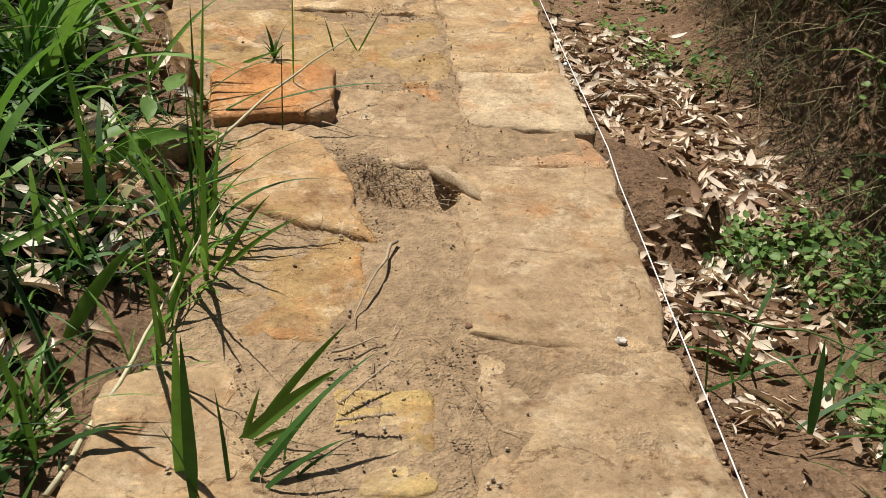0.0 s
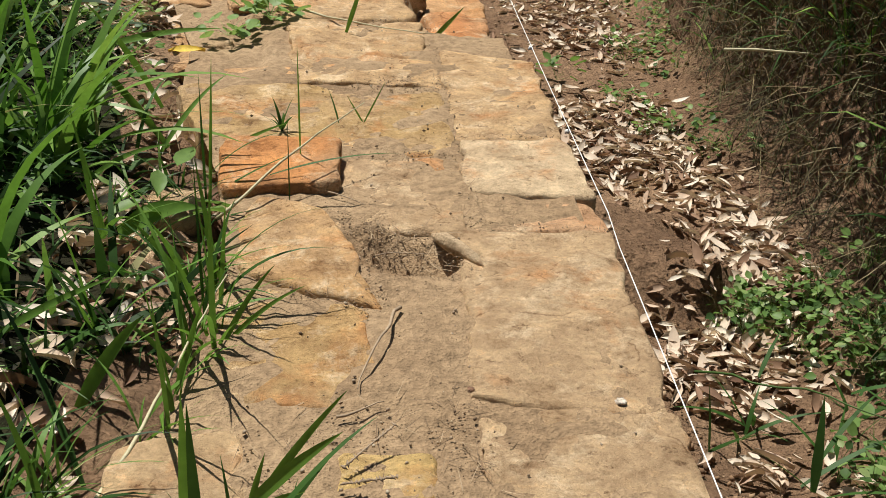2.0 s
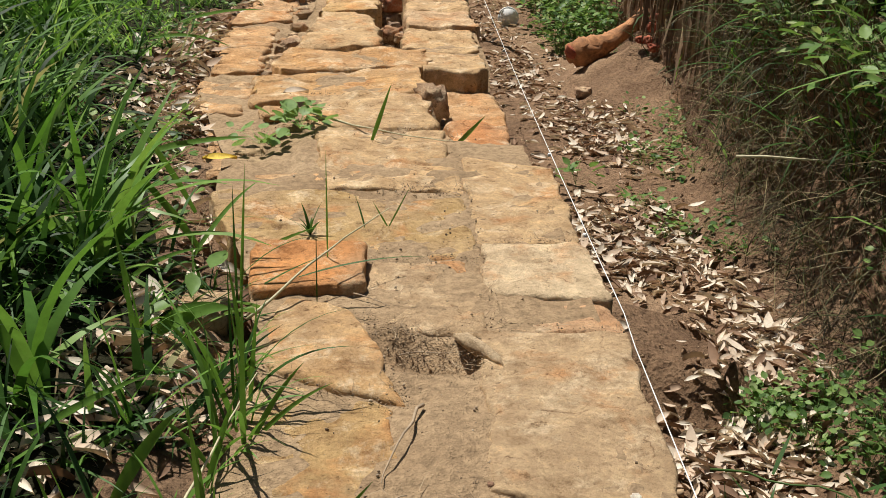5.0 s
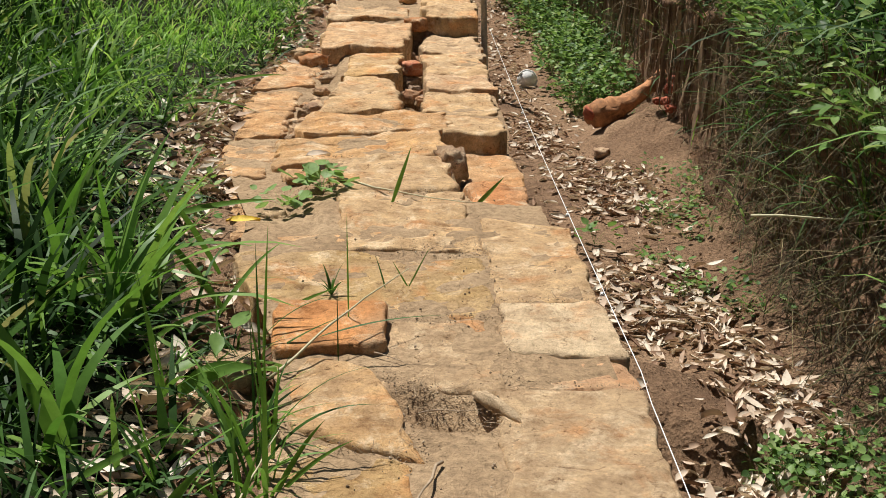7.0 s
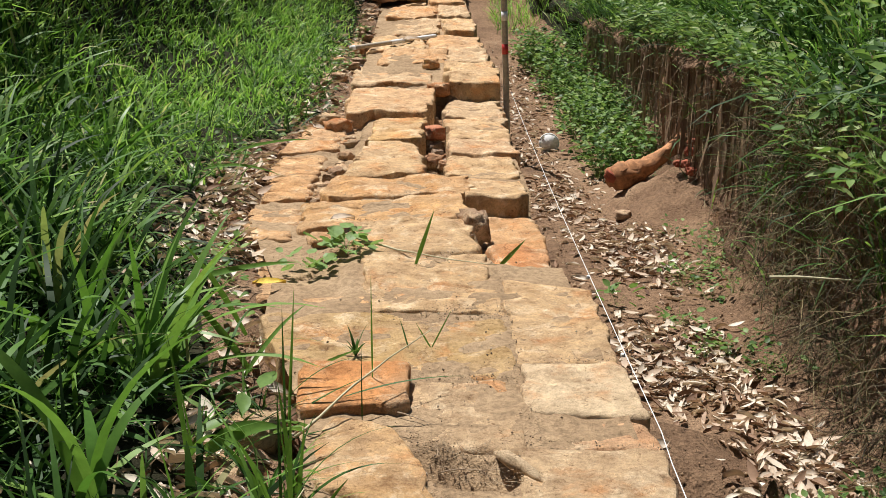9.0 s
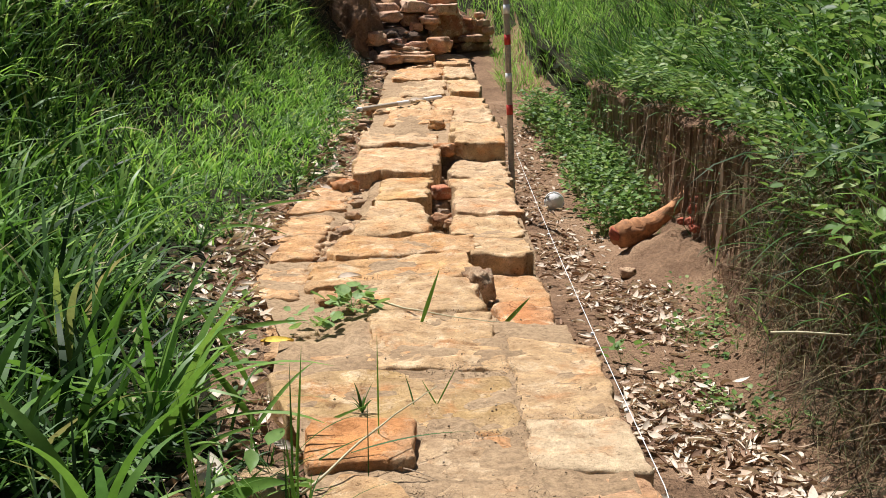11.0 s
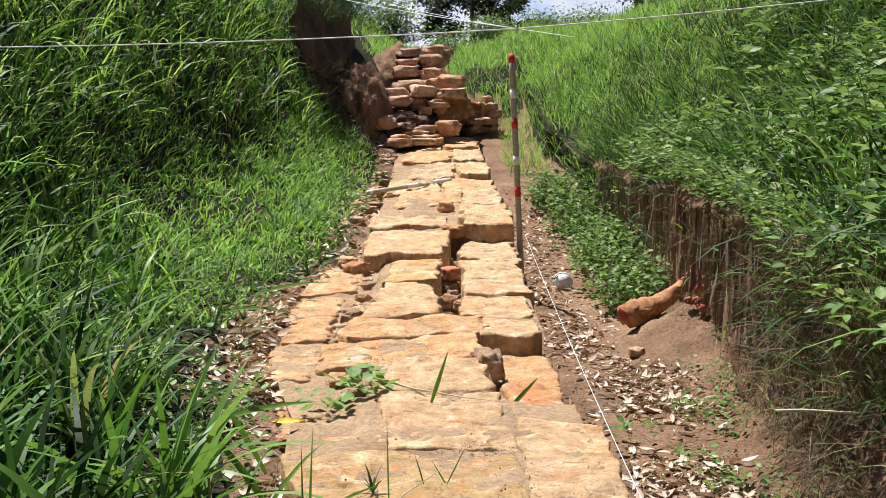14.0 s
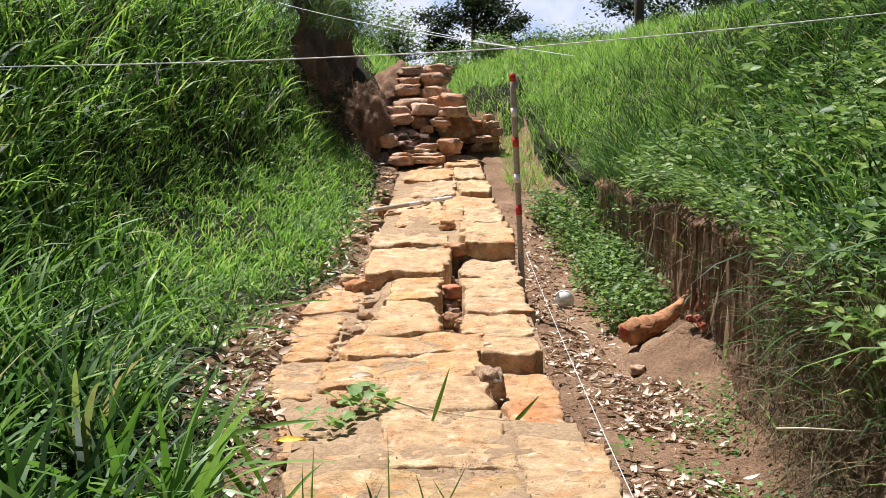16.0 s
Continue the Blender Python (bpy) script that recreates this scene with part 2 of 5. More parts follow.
WEED = leaf_material("weed_leaf", [(0.0, (0.05, 0.095, 0.03)), (0.45, (0.12, 0.21, 0.055)), (0.8, (0.22, 0.33, 0.10)), (1.0, (0.36, 0.42, 0.2))], 0.35, 0.45)
PALE_WEED = leaf_material("pale_weed_leaf", [(0.0, (0.14, 0.24, 0.08)), (0.5, (0.22, 0.34, 0.12)), (1.0, (0.32, 0.42, 0.17))], 0.35, 0.45)
STRAW = leaf_material("straw", [(0.0, (0.09, 0.06, 0.03)), (0.5, (0.20, 0.14, 0.075)), (1.0, (0.34, 0.27, 0.15))], 0.25, 0.7)
TANGLE = leaf_material("bank_tangle", [(0.0, (0.03, 0.022, 0.012)), (0.45, (0.08, 0.06, 0.03)), (0.8, (0.10, 0.11, 0.04)), (1.0, (0.28, 0.22, 0.13))], 0.12, 0.7)
DEAD = leaf_material("dead_leaf", [(0.0, (0.12, 0.065, 0.04)), (0.2, (0.32, 0.2, 0.13)), (0.4, (0.58, 0.45, 0.34)), (0.75, (0.69, 0.59, 0.48)), (1.0, (0.77, 0.69, 0.58))], 0.12, 0.7, glow=(1, 0.85, 0.6))
FARLEAF = leaf_material("tree_leaf", [(0.0, (0.012, 0.022, 0.008)), (0.6, (0.03, 0.05, 0.015)), (1.0, (0.06, 0.09, 0.025))], 0.25, 0.6)
YELLOW = plain_material("yellow_leaf_skin", (0.75, 0.52, 0.05), 0.6)
CORD = plain_material("white_cord", (0.78, 0.78, 0.74), 0.8, 0.15)
BARK = plain_material("bark", (0.10, 0.075, 0.05), 0.9, 0.5)
TWIG = plain_material("dry_twig", (0.34, 0.25, 0.16), 0.8, 0.4)
CULM = plain_material("dry_culm", (0.50, 0.45, 0.27), 0.7, 0.3)
POLE_WOOD = plain_material("weathered_pole_wood", (0.42, 0.36, 0.27), 0.75, 0.4)
POLE_RED = plain_material("red_paint", (0.50, 0.03, 0.02), 0.5, 0.3)
POLE_WHITE = plain_material("white_paint", (0.78, 0.77, 0.74), 0.5, 0.15)
CLAY = plain_material("fired_clay", (0.40, 0.185, 0.075), 0.9, 0.65, 16)
RED_CLAY = plain_material("red_clay", (0.34, 0.09, 0.045), 0.95, 0.5, 20)
PLASTIC = plain_material("white_plastic", (0.85, 0.84, 0.80), 0.6, 0.12)


# ---- helpers for things ----
def thing(name, label, category, at=(0, 0, 0), group="", kind=""):
    ob = new(name)
    ob.location = at
    ob.empty_display_size = 0.1
    return tagged(ob, label, category, group, kind)


def link_mesh(name, me, mat, parent=None, label=""):
    me.materials.append(mat)
    ob = new(name, me)
    if parent:
        ob.parent = parent
        ob.matrix_parent_inverse = Matrix.Translation(parent.location).inverted()
    if label:
        ob["label"] = label
    return ob


def part(name, bm, mat, parent=None, label="", smooth=True):
    for f in bm.faces:
        f.smooth = smooth
    me = bpy.data.meshes.new(name)
    bm.to_mesh(me)
    bm.free()
    return link_mesh(name, me, mat, parent, label)


def quick_mesh(name, verts, faces):
    """verts (n, 3), faces (m, k) with k equal for all"""
    me = bpy.data.meshes.new(name)
    verts, faces = np.asarray(verts, np.float32), np.asarray(faces, np.int32)
    m, k = faces.shape
    me.vertices.add(len(verts))
    me.vertices.foreach_set("co", verts.ravel())
    me.loops.add(m * k)
    me.loops.foreach_set("vertex_index", faces.ravel())
    me.polygons.add(m)
    me.polygons.foreach_set("loop_start", np.arange(0, m * k, k, dtype=np.int32))
    me.polygons.foreach_set("use_smooth", np.ones(m, bool))
    me.update(calc_edges=True)
    return me


rng = np.random.default_rng(7)


def U(a, b, n):
    return rng.uniform(a, b, n)


def blades(base, length, width, az, lean, droop, segs=5):
    """Grass blades: strips that start at base, lean from upright and bend over."""
    n = len(base)
    s = np.linspace(0, 1, segs + 1)
    th = lean[:, None] + droop[:, None] * (s[:-1] + 0.5 / segs) ** 1.3
    st = (length / segs)[:, None]
    hor = np.concatenate([np.zeros((n, 1)), np.cumsum(np.sin(th) * st, 1)], 1)
    ver = np.concatenate([np.zeros((n, 1)), np.cumsum(np.cos(th) * st, 1)], 1)
    c, d = np.cos(az)[:, None], np.sin(az)[:, None]
    p = np.stack([base[:, 0:1] + c * hor, base[:, 1:2] + d * hor, base[:, 2:3] + ver], 2)
    w = width[:, None] * np.minimum(1, 0.5 + 2 * s) * (1 - 0.97 * s ** 2.2) / 2
    tw = az[:, None] + U(-0.9, 0.9, n)[:, None]
    side = np.stack([-np.sin(tw) * w, np.cos(tw) * w, 0.25 * w * rng.choice([-1, 1], n)[:, None]], 2)
    v = np.stack([p - side, p + side], 2).reshape(-1, 3)
    k = np.arange(segs) * 2
    q = np.stack([k, k + 1, k + 3, k + 2], 1)
    f = (np.arange(n) * 2 * (segs + 1))[:, None, None] + q[None]
    return v, f.reshape(-1, 4)


def leaf_shape(long=1.0, wide=0.5, fold=0.12, curl=0.0, rows=4):
    """A leaf along x, folded at the midrib and curled, as verts and faces"""
    v, f = [], []
    for i in range(rows + 1):
        s = i / rows
        w = wide * 0.5 * max(0.04, math.sin(math.pi * s ** 0.8) ** 0.8)
        a = curl * (s - 0.3)
        x, z = long * s, -long * curl * 0.35 * (s - 0.2) ** 2
        for k in (-1, 0, 1):
            v.append((x, k * w, z + abs(k) * (fold * wide + 0.3 * a * wide)))
    for i in range(rows):
        for k in (0, 1):
            a = i * 3 + k
            f.append((a, a + 1, a + 4, a + 3))
    return np.array(v), np.array(f)


def scattered(shape, pos, yaw, pitch, roll, size):
    v, f = shape
    n = len(pos)
    cy, sy, cp, sp, cr, sr = np.cos(yaw), np.sin(yaw), np.cos(pitch), np.sin(pitch), np.cos(roll), np.sin(roll)
    R = np.stack([np.stack([cy * cp, cy * sp * sr - sy * cr, cy * sp * cr + sy * sr], 1),
                  np.stack([sy * cp, sy * sp * sr + cy * cr, sy * sp * cr - cy * sr], 1),
                  np.stack([-sp, cp * sr, cp * cr], 1)], 1)
    w = np.einsum("nij,kj->nki", R, v) * size[:, None, None] + pos[:, None, :]
    ff = f[None] + (np.arange(n) * len(v))[:, None, None]
    return w.reshape(-1, 3), ff.reshape(-1, f.shape[1])


def joined(*pieces):
    vs, fs, o = [], [], 0
    for v, f in pieces:
        vs.append(v)
        fs.append(f + o)
        o += len(v)
    return np.concatenate(vs), np.concatenate(fs)


def stuff(name, pieces, mat, label, category, parent=None):
    ob = link_mesh(name, quick_mesh(name, *joined(*pieces)), mat, parent)
    return tagged(ob, label, category, kind="stuff")


def tube(pts, radii, sides=8, wobble=0.0):
    """A round stick through points, as a bmesh"""
    bm = bmesh.new()
    rings = []
    pts = [Vector(p) for p in pts]
    for i, p in enumerate(pts):
        t = (pts[min(i + 1, len(pts) - 1)] - pts[max(i - 1, 0)]).normalized()
        a = t.cross(Vector((0.3, 0.1, 1)) if abs(t.z) < 0.9 else Vector((1, 0, 0))).normalized()
        b = t.cross(a)
        r = radii[i] if hasattr(radii, "__len__") else radii
        rings.append([bm.verts.new(p + (a * math.cos(k * math.tau / sides) + b * math.sin(k * math.tau / sides)) * r * (1 + wobble * noise.noise(p * 23 + Vector((k, 0, 0))))) for k in range(sides)])
    for r0, r1 in zip(rings, rings[1:]):
        for k in range(sides):
            bm.faces.new((r0[k], r0[(k + 1) % sides], r1[(k + 1) % sides], r1[k]))
    bm.faces.new(rings[0][::-1])
    bm.faces.new(rings[-1])
    return bm


def arc(a, b, sag=0.0, n=10, jitter=0.0):
    a, b = Vector(a), Vector(b)
    out = []
    for i in range(n + 1):
        s = i / n
        p = a.lerp(b, s) + Vector((0, 0, -4 * sag * s * (1 - s)))
        if jitter and 0 < i < n:
            p += Vector((noise.noise(p * 9), noise.noise(p * 9 + Vector((5, 0, 0))), noise.noise(p * 9 + Vector((0, 7, 0))))) * jitter
        out.append(p)
    return out


# ---- the wall ----
wall = thing("stone_wall", "low excavated wall top of worn ochre sandstone blocks", "stone wall", (0, 5, -0.5))
OCHRE, TAN, PALE, ORANGE, RUST, GREY = (0.50, 0.35, 0.19), (0.46, 0.335, 0.20), (0.58, 0.46, 0.30), (0.50, 0.31, 0.155), (0.42, 0.18, 0.07), (0.27, 0.20, 0.15)


def block(tl, tr, br, bl, z=0.0, thick=0.4, tone=OCHRE, r=0.011, rough=0.012, tip=(0, 0), parent=None, name="stone", cell=0.024):
    """A worn block by the corners of its top in plan, far left first and clockwise; tip: how much it rises to the right and to the far side."""
    tl, tr, br, bl = [Vector((*c, 0)) for c in (tl, tr, br, bl)]
    mid0 = (tl + tr + br + bl) / 4
    tl, tr, br, bl = [c + (c - mid0).normalized() * 0.010 for c in (tl, tr, br, bl)]
    nx = max(5, min(34, int(max((tr - tl).length, (br - bl).length) / cell)))
    ny = max(5, min(34, int(max((tl - bl).length, (tr - br).length) / cell)))
    seed = Vector((tl.x * 7.1 + 3, tl.y * 5.3, z * 11))
    centre = (tl + tr + br + bl) / 4
    w, h = (tr - tl).length, (tl - bl).length
    bm = bmesh.new()
    grid = []
    for j in range(ny + 1):
        row = []
        for i in range(nx + 1):
            u, v = i / nx, j / ny
            u, v = 0.5 - 0.5 * math.cos(math.pi * u) * (0.5 + 0.5 * abs(math.cos(math.pi * u))), 0.5 - 0.5 * math.cos(math.pi * v) * (0.5 + 0.5 * abs(math.cos(math.pi * v)))
            p = (bl.lerp(br, u)).lerp(tl.lerp(tr, u), v)
            d = min(u, 1 - u) * w, min(v, 1 - v) * h
            e = min(d)
            corner = max(0, 0.03 - math.hypot(*d)) * 0.5
            p += (centre - p).normalized() * corner
            q = p * 1.0 + seed
            worn = 1.0 if centre.y < 3.7 else min(2.2, 1.0 + 0.6 * (centre.y - 3.7))
            edge = max(0, 1 - e / (0.05 * worn)) * worn
            p.x += edge * (0.026 * noise.noise(q * 5) + 0.014 * noise.noise(q * 19))
            p.y += edge * (0.026 * noise.noise(q * 5 + Vector((9, 0, 0))) + 0.014 * noise.noise(q * 19 + Vector((4, 0, 0))))
            zz = z + tip[0] * (u - 0.5) + tip[1] * (v - 0.5)
            rl = r * max(0.5, 1.6 + 2.6 * noise.noise(q * 3.3) + 1.2 * noise.noise(q * 11))
            if e < rl:
                k = 1 - e / rl
                zz -= 0.8 * rl * (1 - math.sqrt(max(0, 1 - k * k)))
            zz += rough * (1.0 if centre.y < 3.7 else 1.5) * (1.3 * noise.noise(q * 3.5) + 0.8 * noise.noise(q * 9) + 0.5 * noise.noise(Vector((q.x * 6, q.y * 22, 1))) + 0.35 * noise.noise(q * 26))
            row.append(bm.verts.new((p.x, p.y, zz)))
        grid.append(row)
    for j in range(ny):
        for i in range(nx):
            bm.faces.new((grid[j][i], grid[j][i + 1], grid[j + 1][i + 1], grid[j + 1][i]))
    rim = grid[0] + [row[-1] for row in grid[1:]] + grid[-1][-2::-1] + [row[0] for row in grid[-2:0:-1]]
    rings = [rim]
    for k in (0.25, 0.6, 1.0):
        ring = []
        for v in rim:
            p = v.co.copy()
            out = Vector((p.x - centre.x, p.y - centre.y, 0)).normalized()
            dz = Vector((p.x, p.y, p.z - thick * k))
            dz += out * 0.018 * noise.noise(dz * 8 + seed)
            ring.append(bm.verts.new(dz))
        rings.append(ring)
    for a, b in zip(rings, rings[1:]):
        for k in range(len(a)):
            k2 = (k + 1) % len(a)
            bm.faces.new((a[k2], a[k], b[k], b[k2]))
    ob = part(name, bm, STONE, parent or wall)
    ob.color = (*tone, 1)
    return ob


def rubble(x, y, z, size, tone=GREY, parent=None, name="stone", squash=0.7, turn=0.0, stretch=1.0, mat=None):
    """A rough broken lump"""
    bm = bmesh.new()
    bmesh.ops.create_icosphere(bm, subdivisions=3, radius=1)
    s = Vector((x * 3.7, y * 2.9, z * 5.1 + size))
    for v in bm.verts:
        n = v.co.normalized()
        b = Vector([math.copysign(abs(c) ** 0.55, c) for c in n])
        k = 0.86 + 0.34 * noise.noise(n * 1.7 + s) + 0.16 * noise.noise(n * 3.6 + s) + 0.07 * noise.noise(n * 9 + s)
        v.co = Vector((b.x * stretch, b.y, b.z * squash)) * k * size
    bm.transform(pose(x, y, z, 0, 0, turn))
    ob = part(name, bm, mat or STONE, parent or wall)
    ob.color = (*tone, 1)
    return ob


# near blocks
block((0.245, 1.725), (0.625, 1.70), (0.635, 0.95), (0.21, 0.95), 0.0, tone=TAN, r=0.007)
block((-0.42, 1.20), (0.19, 1.29), (0.19, 0.95), (-0.45, 0.95), -0.01, tone=TAN, r=0.007)
block((0.28, 2.515), (0.665, 2.48), (0.622, 1.715), (0.25, 1.745), 0.004, tone=TAN, r=0.007)
block((0.335, 3.155), (0.665, 3.14), (0.672, 2.73), (0.325, 2.76), 0.012, tone=PALE, r=0.007)
block((0.33, 2.745), (0.672, 2.715), (0.668, 2.495), (0.315, 2.555), -0.008, tone=(0.52, 0.33, 0.19), r=0.007)
block((0.335, 4.10), (0.672, 3.97), (0.655, 3.17), (0.325, 3.175), 0.0, tone=OCHRE, r=0.007)
block((0.0, 2.995), (0.325, 3.0), (0.315, 2.50), (-0.02, 2.55), -0.004, tone=TAN, r=0.007)
block((-0.585, 3.70), (0.315, 3.60), (0.315, 3.03), (-0.43, 3.20), 0.0, tone=(0.42, 0.29, 0.13))
block((-0.37, 3.06), (-0.02, 3.02), (-0.01, 2.79), (-0.335, 2.75), 0.042, tone=(0.54, 0.26, 0.10), tip=(0.01, 0.03), r=0.007, rough=0.006)
block((-0.25, 2.74), (-0.05, 2.63), (0.085, 2.12), (-0.275, 2.33), 0.01, tone=(0.50, 0.32, 0.15), r=0.007)
block((-0.29, 2.29), (0.03, 2.12), (0.07, 1.76), (-0.275, 1.80), -0.004, tone=(0.44, 0.30, 0.14), r=0.008)
block((-0.39, 1.63), (-0.20, 1.69), (-0.10, 1.30), (-0.43, 1.25), 0.0, tone=(0.52, 0.38, 0.22), r=0.007)
block((0.0, 1.605), (0.165, 1.585), (0.165, 1.33), (-0.035, 1.33), -0.006, tone=(0.55, 0.40, 0.17), r=0.008)
chip = part("stone", tube([(0.215, 2.485, 0.004), (0.235, 2.45, 0.012), (0.27, 2.395, 0.014), (0.305, 2.345, 0.008), (0.325, 2.315, 0.0)], [0.006, 0.017, 0.021, 0.014, 0.003], 9, 0.5), STONE, wall)
chip.color = (0.56, 0.44, 0.29, 1)
# the wall goes on underfoot
for k in range(5):
    y1 = 0.92 - 0.62 * k
    block((0.12, y1), (0.64, y1), (0.64, y1 - 0.6), (0.1, y1 - 0.6), 0.0, tone=(TAN, OCHRE)[k % 2], cell=0.06)
    block((-0.5, y1), (0.1, y1), (0.08, y1 - 0.6), (-0.5, y1 - 0.6), -0.006, tone=(OCHRE, TAN)[k % 2], cell=0.06)
# the middle stretch
block((-0.50, 3.98), (-0.2, 3.97), (-0.19, 3.72), (-0.55, 3.75), -0.02, tone=ORANGE)
block((-0.25, 4.50), (0.28, 4.49), (0.325, 3.66), (-0.18, 3.72), 0.0, tone=OCHRE)
block((-0.39, 5.12), (0.24, 5.10), (0.285, 4.51), (-0.23, 4.53), 0.008, tone=OCHRE, r=0.014, tip=(0.03, 0.0))
block((-0.62, 5.62), (0.24, 5.68), (0.25, 5.12), (-0.58, 5.06), -0.004, tone=(0.5, 0.31, 0.14), r=0.014, tip=(0.055, 0.0))
block((-0.88, 5.55), (-0.64, 5.58), (-0.60, 4.95), (-0.82, 4.98), -0.05, tone=ORANGE, r=0.014)
block((-0.78, 4.86), (-0.60, 4.9), (-0.56, 4.05), (-0.62, 4.05), -0.085, tone=ORANGE)
block((0.33, 5.62), (0.615, 5.62), (0.605, 5.02), (0.335, 5.02), -0.10, tone=ORANGE)
block((0.335, 5.0), (0.605, 5.0), (0.60, 4.42), (0.35, 4.42), -0.105, tone=(0.5, 0.24, 0.1))
block((-0.48, 6.16), (0.28, 6.20), (0.27, 5.70), (-0.50, 5.66), 0.008, tone=(0.47, 0.28, 0.125))
block((0.24, 6.15), (0.585, 6.06), (0.575, 5.64), (0.28, 5.645), 0.008, tone=OCHRE)
block((-0.34, 7.22), (-0.01, 7.17), (0.02, 6.22), (-0.46, 6.17), 0.03, tone=OCHRE, r=0.014)
block((0.185, 6.85), (0.595, 6.82), (0.58, 6.21), (0.17, 6.22), 0.0, tone=OCHRE, r=0.011)
block((0.19, 7.55), (0.62, 7.50), (0.597, 6.87), (0.19, 6.89), 0.008, tone=(0.50, 0.34, 0.20), r=0.011)
block((0.21, 8.55), (0.655, 8.5), (0.62, 7.53), (0.2, 7.59), -0.006, tone=OCHRE, r=0.011)
block((0.23, 9.58), (0.69, 9.55), (0.655, 8.53), (0.21, 8.59), -0.012, tone=TAN, r=0.011)
block((-0.33, 8.22), (0.05, 8.25), (-0.02, 7.24), (-0.33, 7.28), 0.05, tone=(0.5, 0.33, 0.15), r=0.015)
block((-0.59, 9.62), (0.11, 9.72), (0.07, 8.34), (-0.56, 8.27), 0.09, tone=(0.5, 0.33, 0.18), r=0.015)
block((-0.62, 10.9), (0.13, 10.85), (0.12, 9.76), (-0.6, 9.68), 0.13, tone=TAN, r=0.015)
block((-0.86, 8.45), (-0.56, 8.33), (-0.56, 7.42), (-0.97, 7.25), -0.05, tone=(0.5, 0.31, 0.16), r=0.014)
block((-0.94, 7.18), (-0.66, 7.30), (-0.63, 6.62), (-0.92, 6.55), -0.065, tone=ORANGE, r=0.014)
block((-0.92, 6.48), (-0.64, 6.54), (-0.62, 5.95), (-0.86, 5.78), -0.06, tone=(0.5, 0.30, 0.14), r=0.014)
# the climbing far stretch
for k, (y0, y1) in enumerate(((9.62, 10.75), (10.8, 11.7), (11.75, 12.9), (12.95, 14.2), (14.25, 15.4), (15.45, 16.8))):
    z = lerp_keys((y0 + y1) / 2, [(9.5, 0.16), (11, 0.22), (12.5, 0.27), (13.7, 0.38), (15.5, 0.52), (17, 0.62)])
    split = 0.22 if k == 0 else 0.18 + 0.12 * math.sin(k * 2.3)
    left = -0.62 + 0.2 * (k % 2) + 0.05 * k
    right = 0.70 - 0.025 * k
    block((split + 0.02, y1), (right, y1 - 0.05), (right - 0.01, y0), (split + 0.02, y0 + 0.03 * k), z, 0.6, tone=(OCHRE, TAN, ORANGE)[k % 3], r=0.012, rough=0.018, tip=(0, 0.06))
    if k:
        block((left, y1 + 0.1), (split - 0.02, y1), (split - 0.03, y0 + 0.12), (left - 0.04, y0 + 0.05), z - 0.02, 0.6, tone=(TAN, ORANGE, OCHRE)[k % 3], r=0.012, rough=0.02, tip=(0.03, 0.06))
# broken stones in the gaps
rubble(0.265, 5.1, -0.035, 0.1, (0.25, 0.16, 0.11), squash=1.0, stretch=0.85, turn=15)
rg = random.Random(11)
for k in range(30):
    rubble(rg.uniform(0.0, 0.2), rg.uniform(6.32, 9.4), rg.uniform(-0.26, -0.12), rg.uniform(0.035, 0.085), rg.choice(((0.20, 0.15, 0.12), (0.30, 0.16, 0.09), (0.26, 0.2, 0.15))), turn=rg.uniform(0, 180), squash=rg.uniform(0.5, 0.9))
rubble(0.10, 7.95, -0.03, 0.09, (0.46, 0.15, 0.08), turn=20)
for k in range(34):
    y = rg.uniform(5.9, 9.1)
    x = float(np.interp(y, [5.9, 6.5, 7.2, 9.1], [-0.58, -0.55, -0.46, -0.6])) + rg.uniform(-0.07, 0.07)
    rubble(x, y, rg.uniform(-0.10, -0.05), rg.uniform(0.025, 0.07), rg.choice(((0.26, 0.17, 0.11), (0.34, 0.22, 0.13), (0.42, 0.28, 0.16), (0.22, 0.15, 0.1))), turn=rg.uniform(0, 180), squash=rg.uniform(0.5, 0.9))
for k in range(40):
    y = rg.uniform(9.6, 16.2)
    rubble(-0.74 + 0.018 * (y - 10) + rg.uniform(-0.14, 0.08), y, float(np.interp(y, [9.6, 12.5, 14, 16], [0.1, 0.22, 0.34, 0.52])), rg.uniform(0.03, 0.09), rg.choice(((0.30, 0.2, 0.13), (0.42, 0.28, 0.17), (0.5, 0.34, 0.2), (0.24, 0.17, 0.12))), turn=rg.uniform(0, 180), squash=rg.uniform(0.4, 0.8))
for x, y, z, s, tone in ((-0.33, 4.62, -0.05, 0.075, (0.36, 0.24, 0.14)), (-0.44, 4.85, -0.06, 0.09, ORANGE), (-0.5, 4.3, -0.07, 0.06, TAN), (0.42, 4.33, -0.1, 0.05, RUST), (-0.62, 8.2, -0.03, 0.11, RUST),
                         (-0.72, 8.5, -0.02, 0.09, TAN), (0.30, 4.4, -0.05, 0.05, TAN), (-0.45, 2.75, -0.06, 0.10, TAN), (-0.5, 2.5, -0.08, 0.09, (0.36, 0.25, 0.15)), (0.16, 9.6, 0.08, 0.1, RUST), (0.1, 10.6, 0.2, 0.08, ORANGE)):
    rubble(x, y, z, s, tone, turn=x * 400)


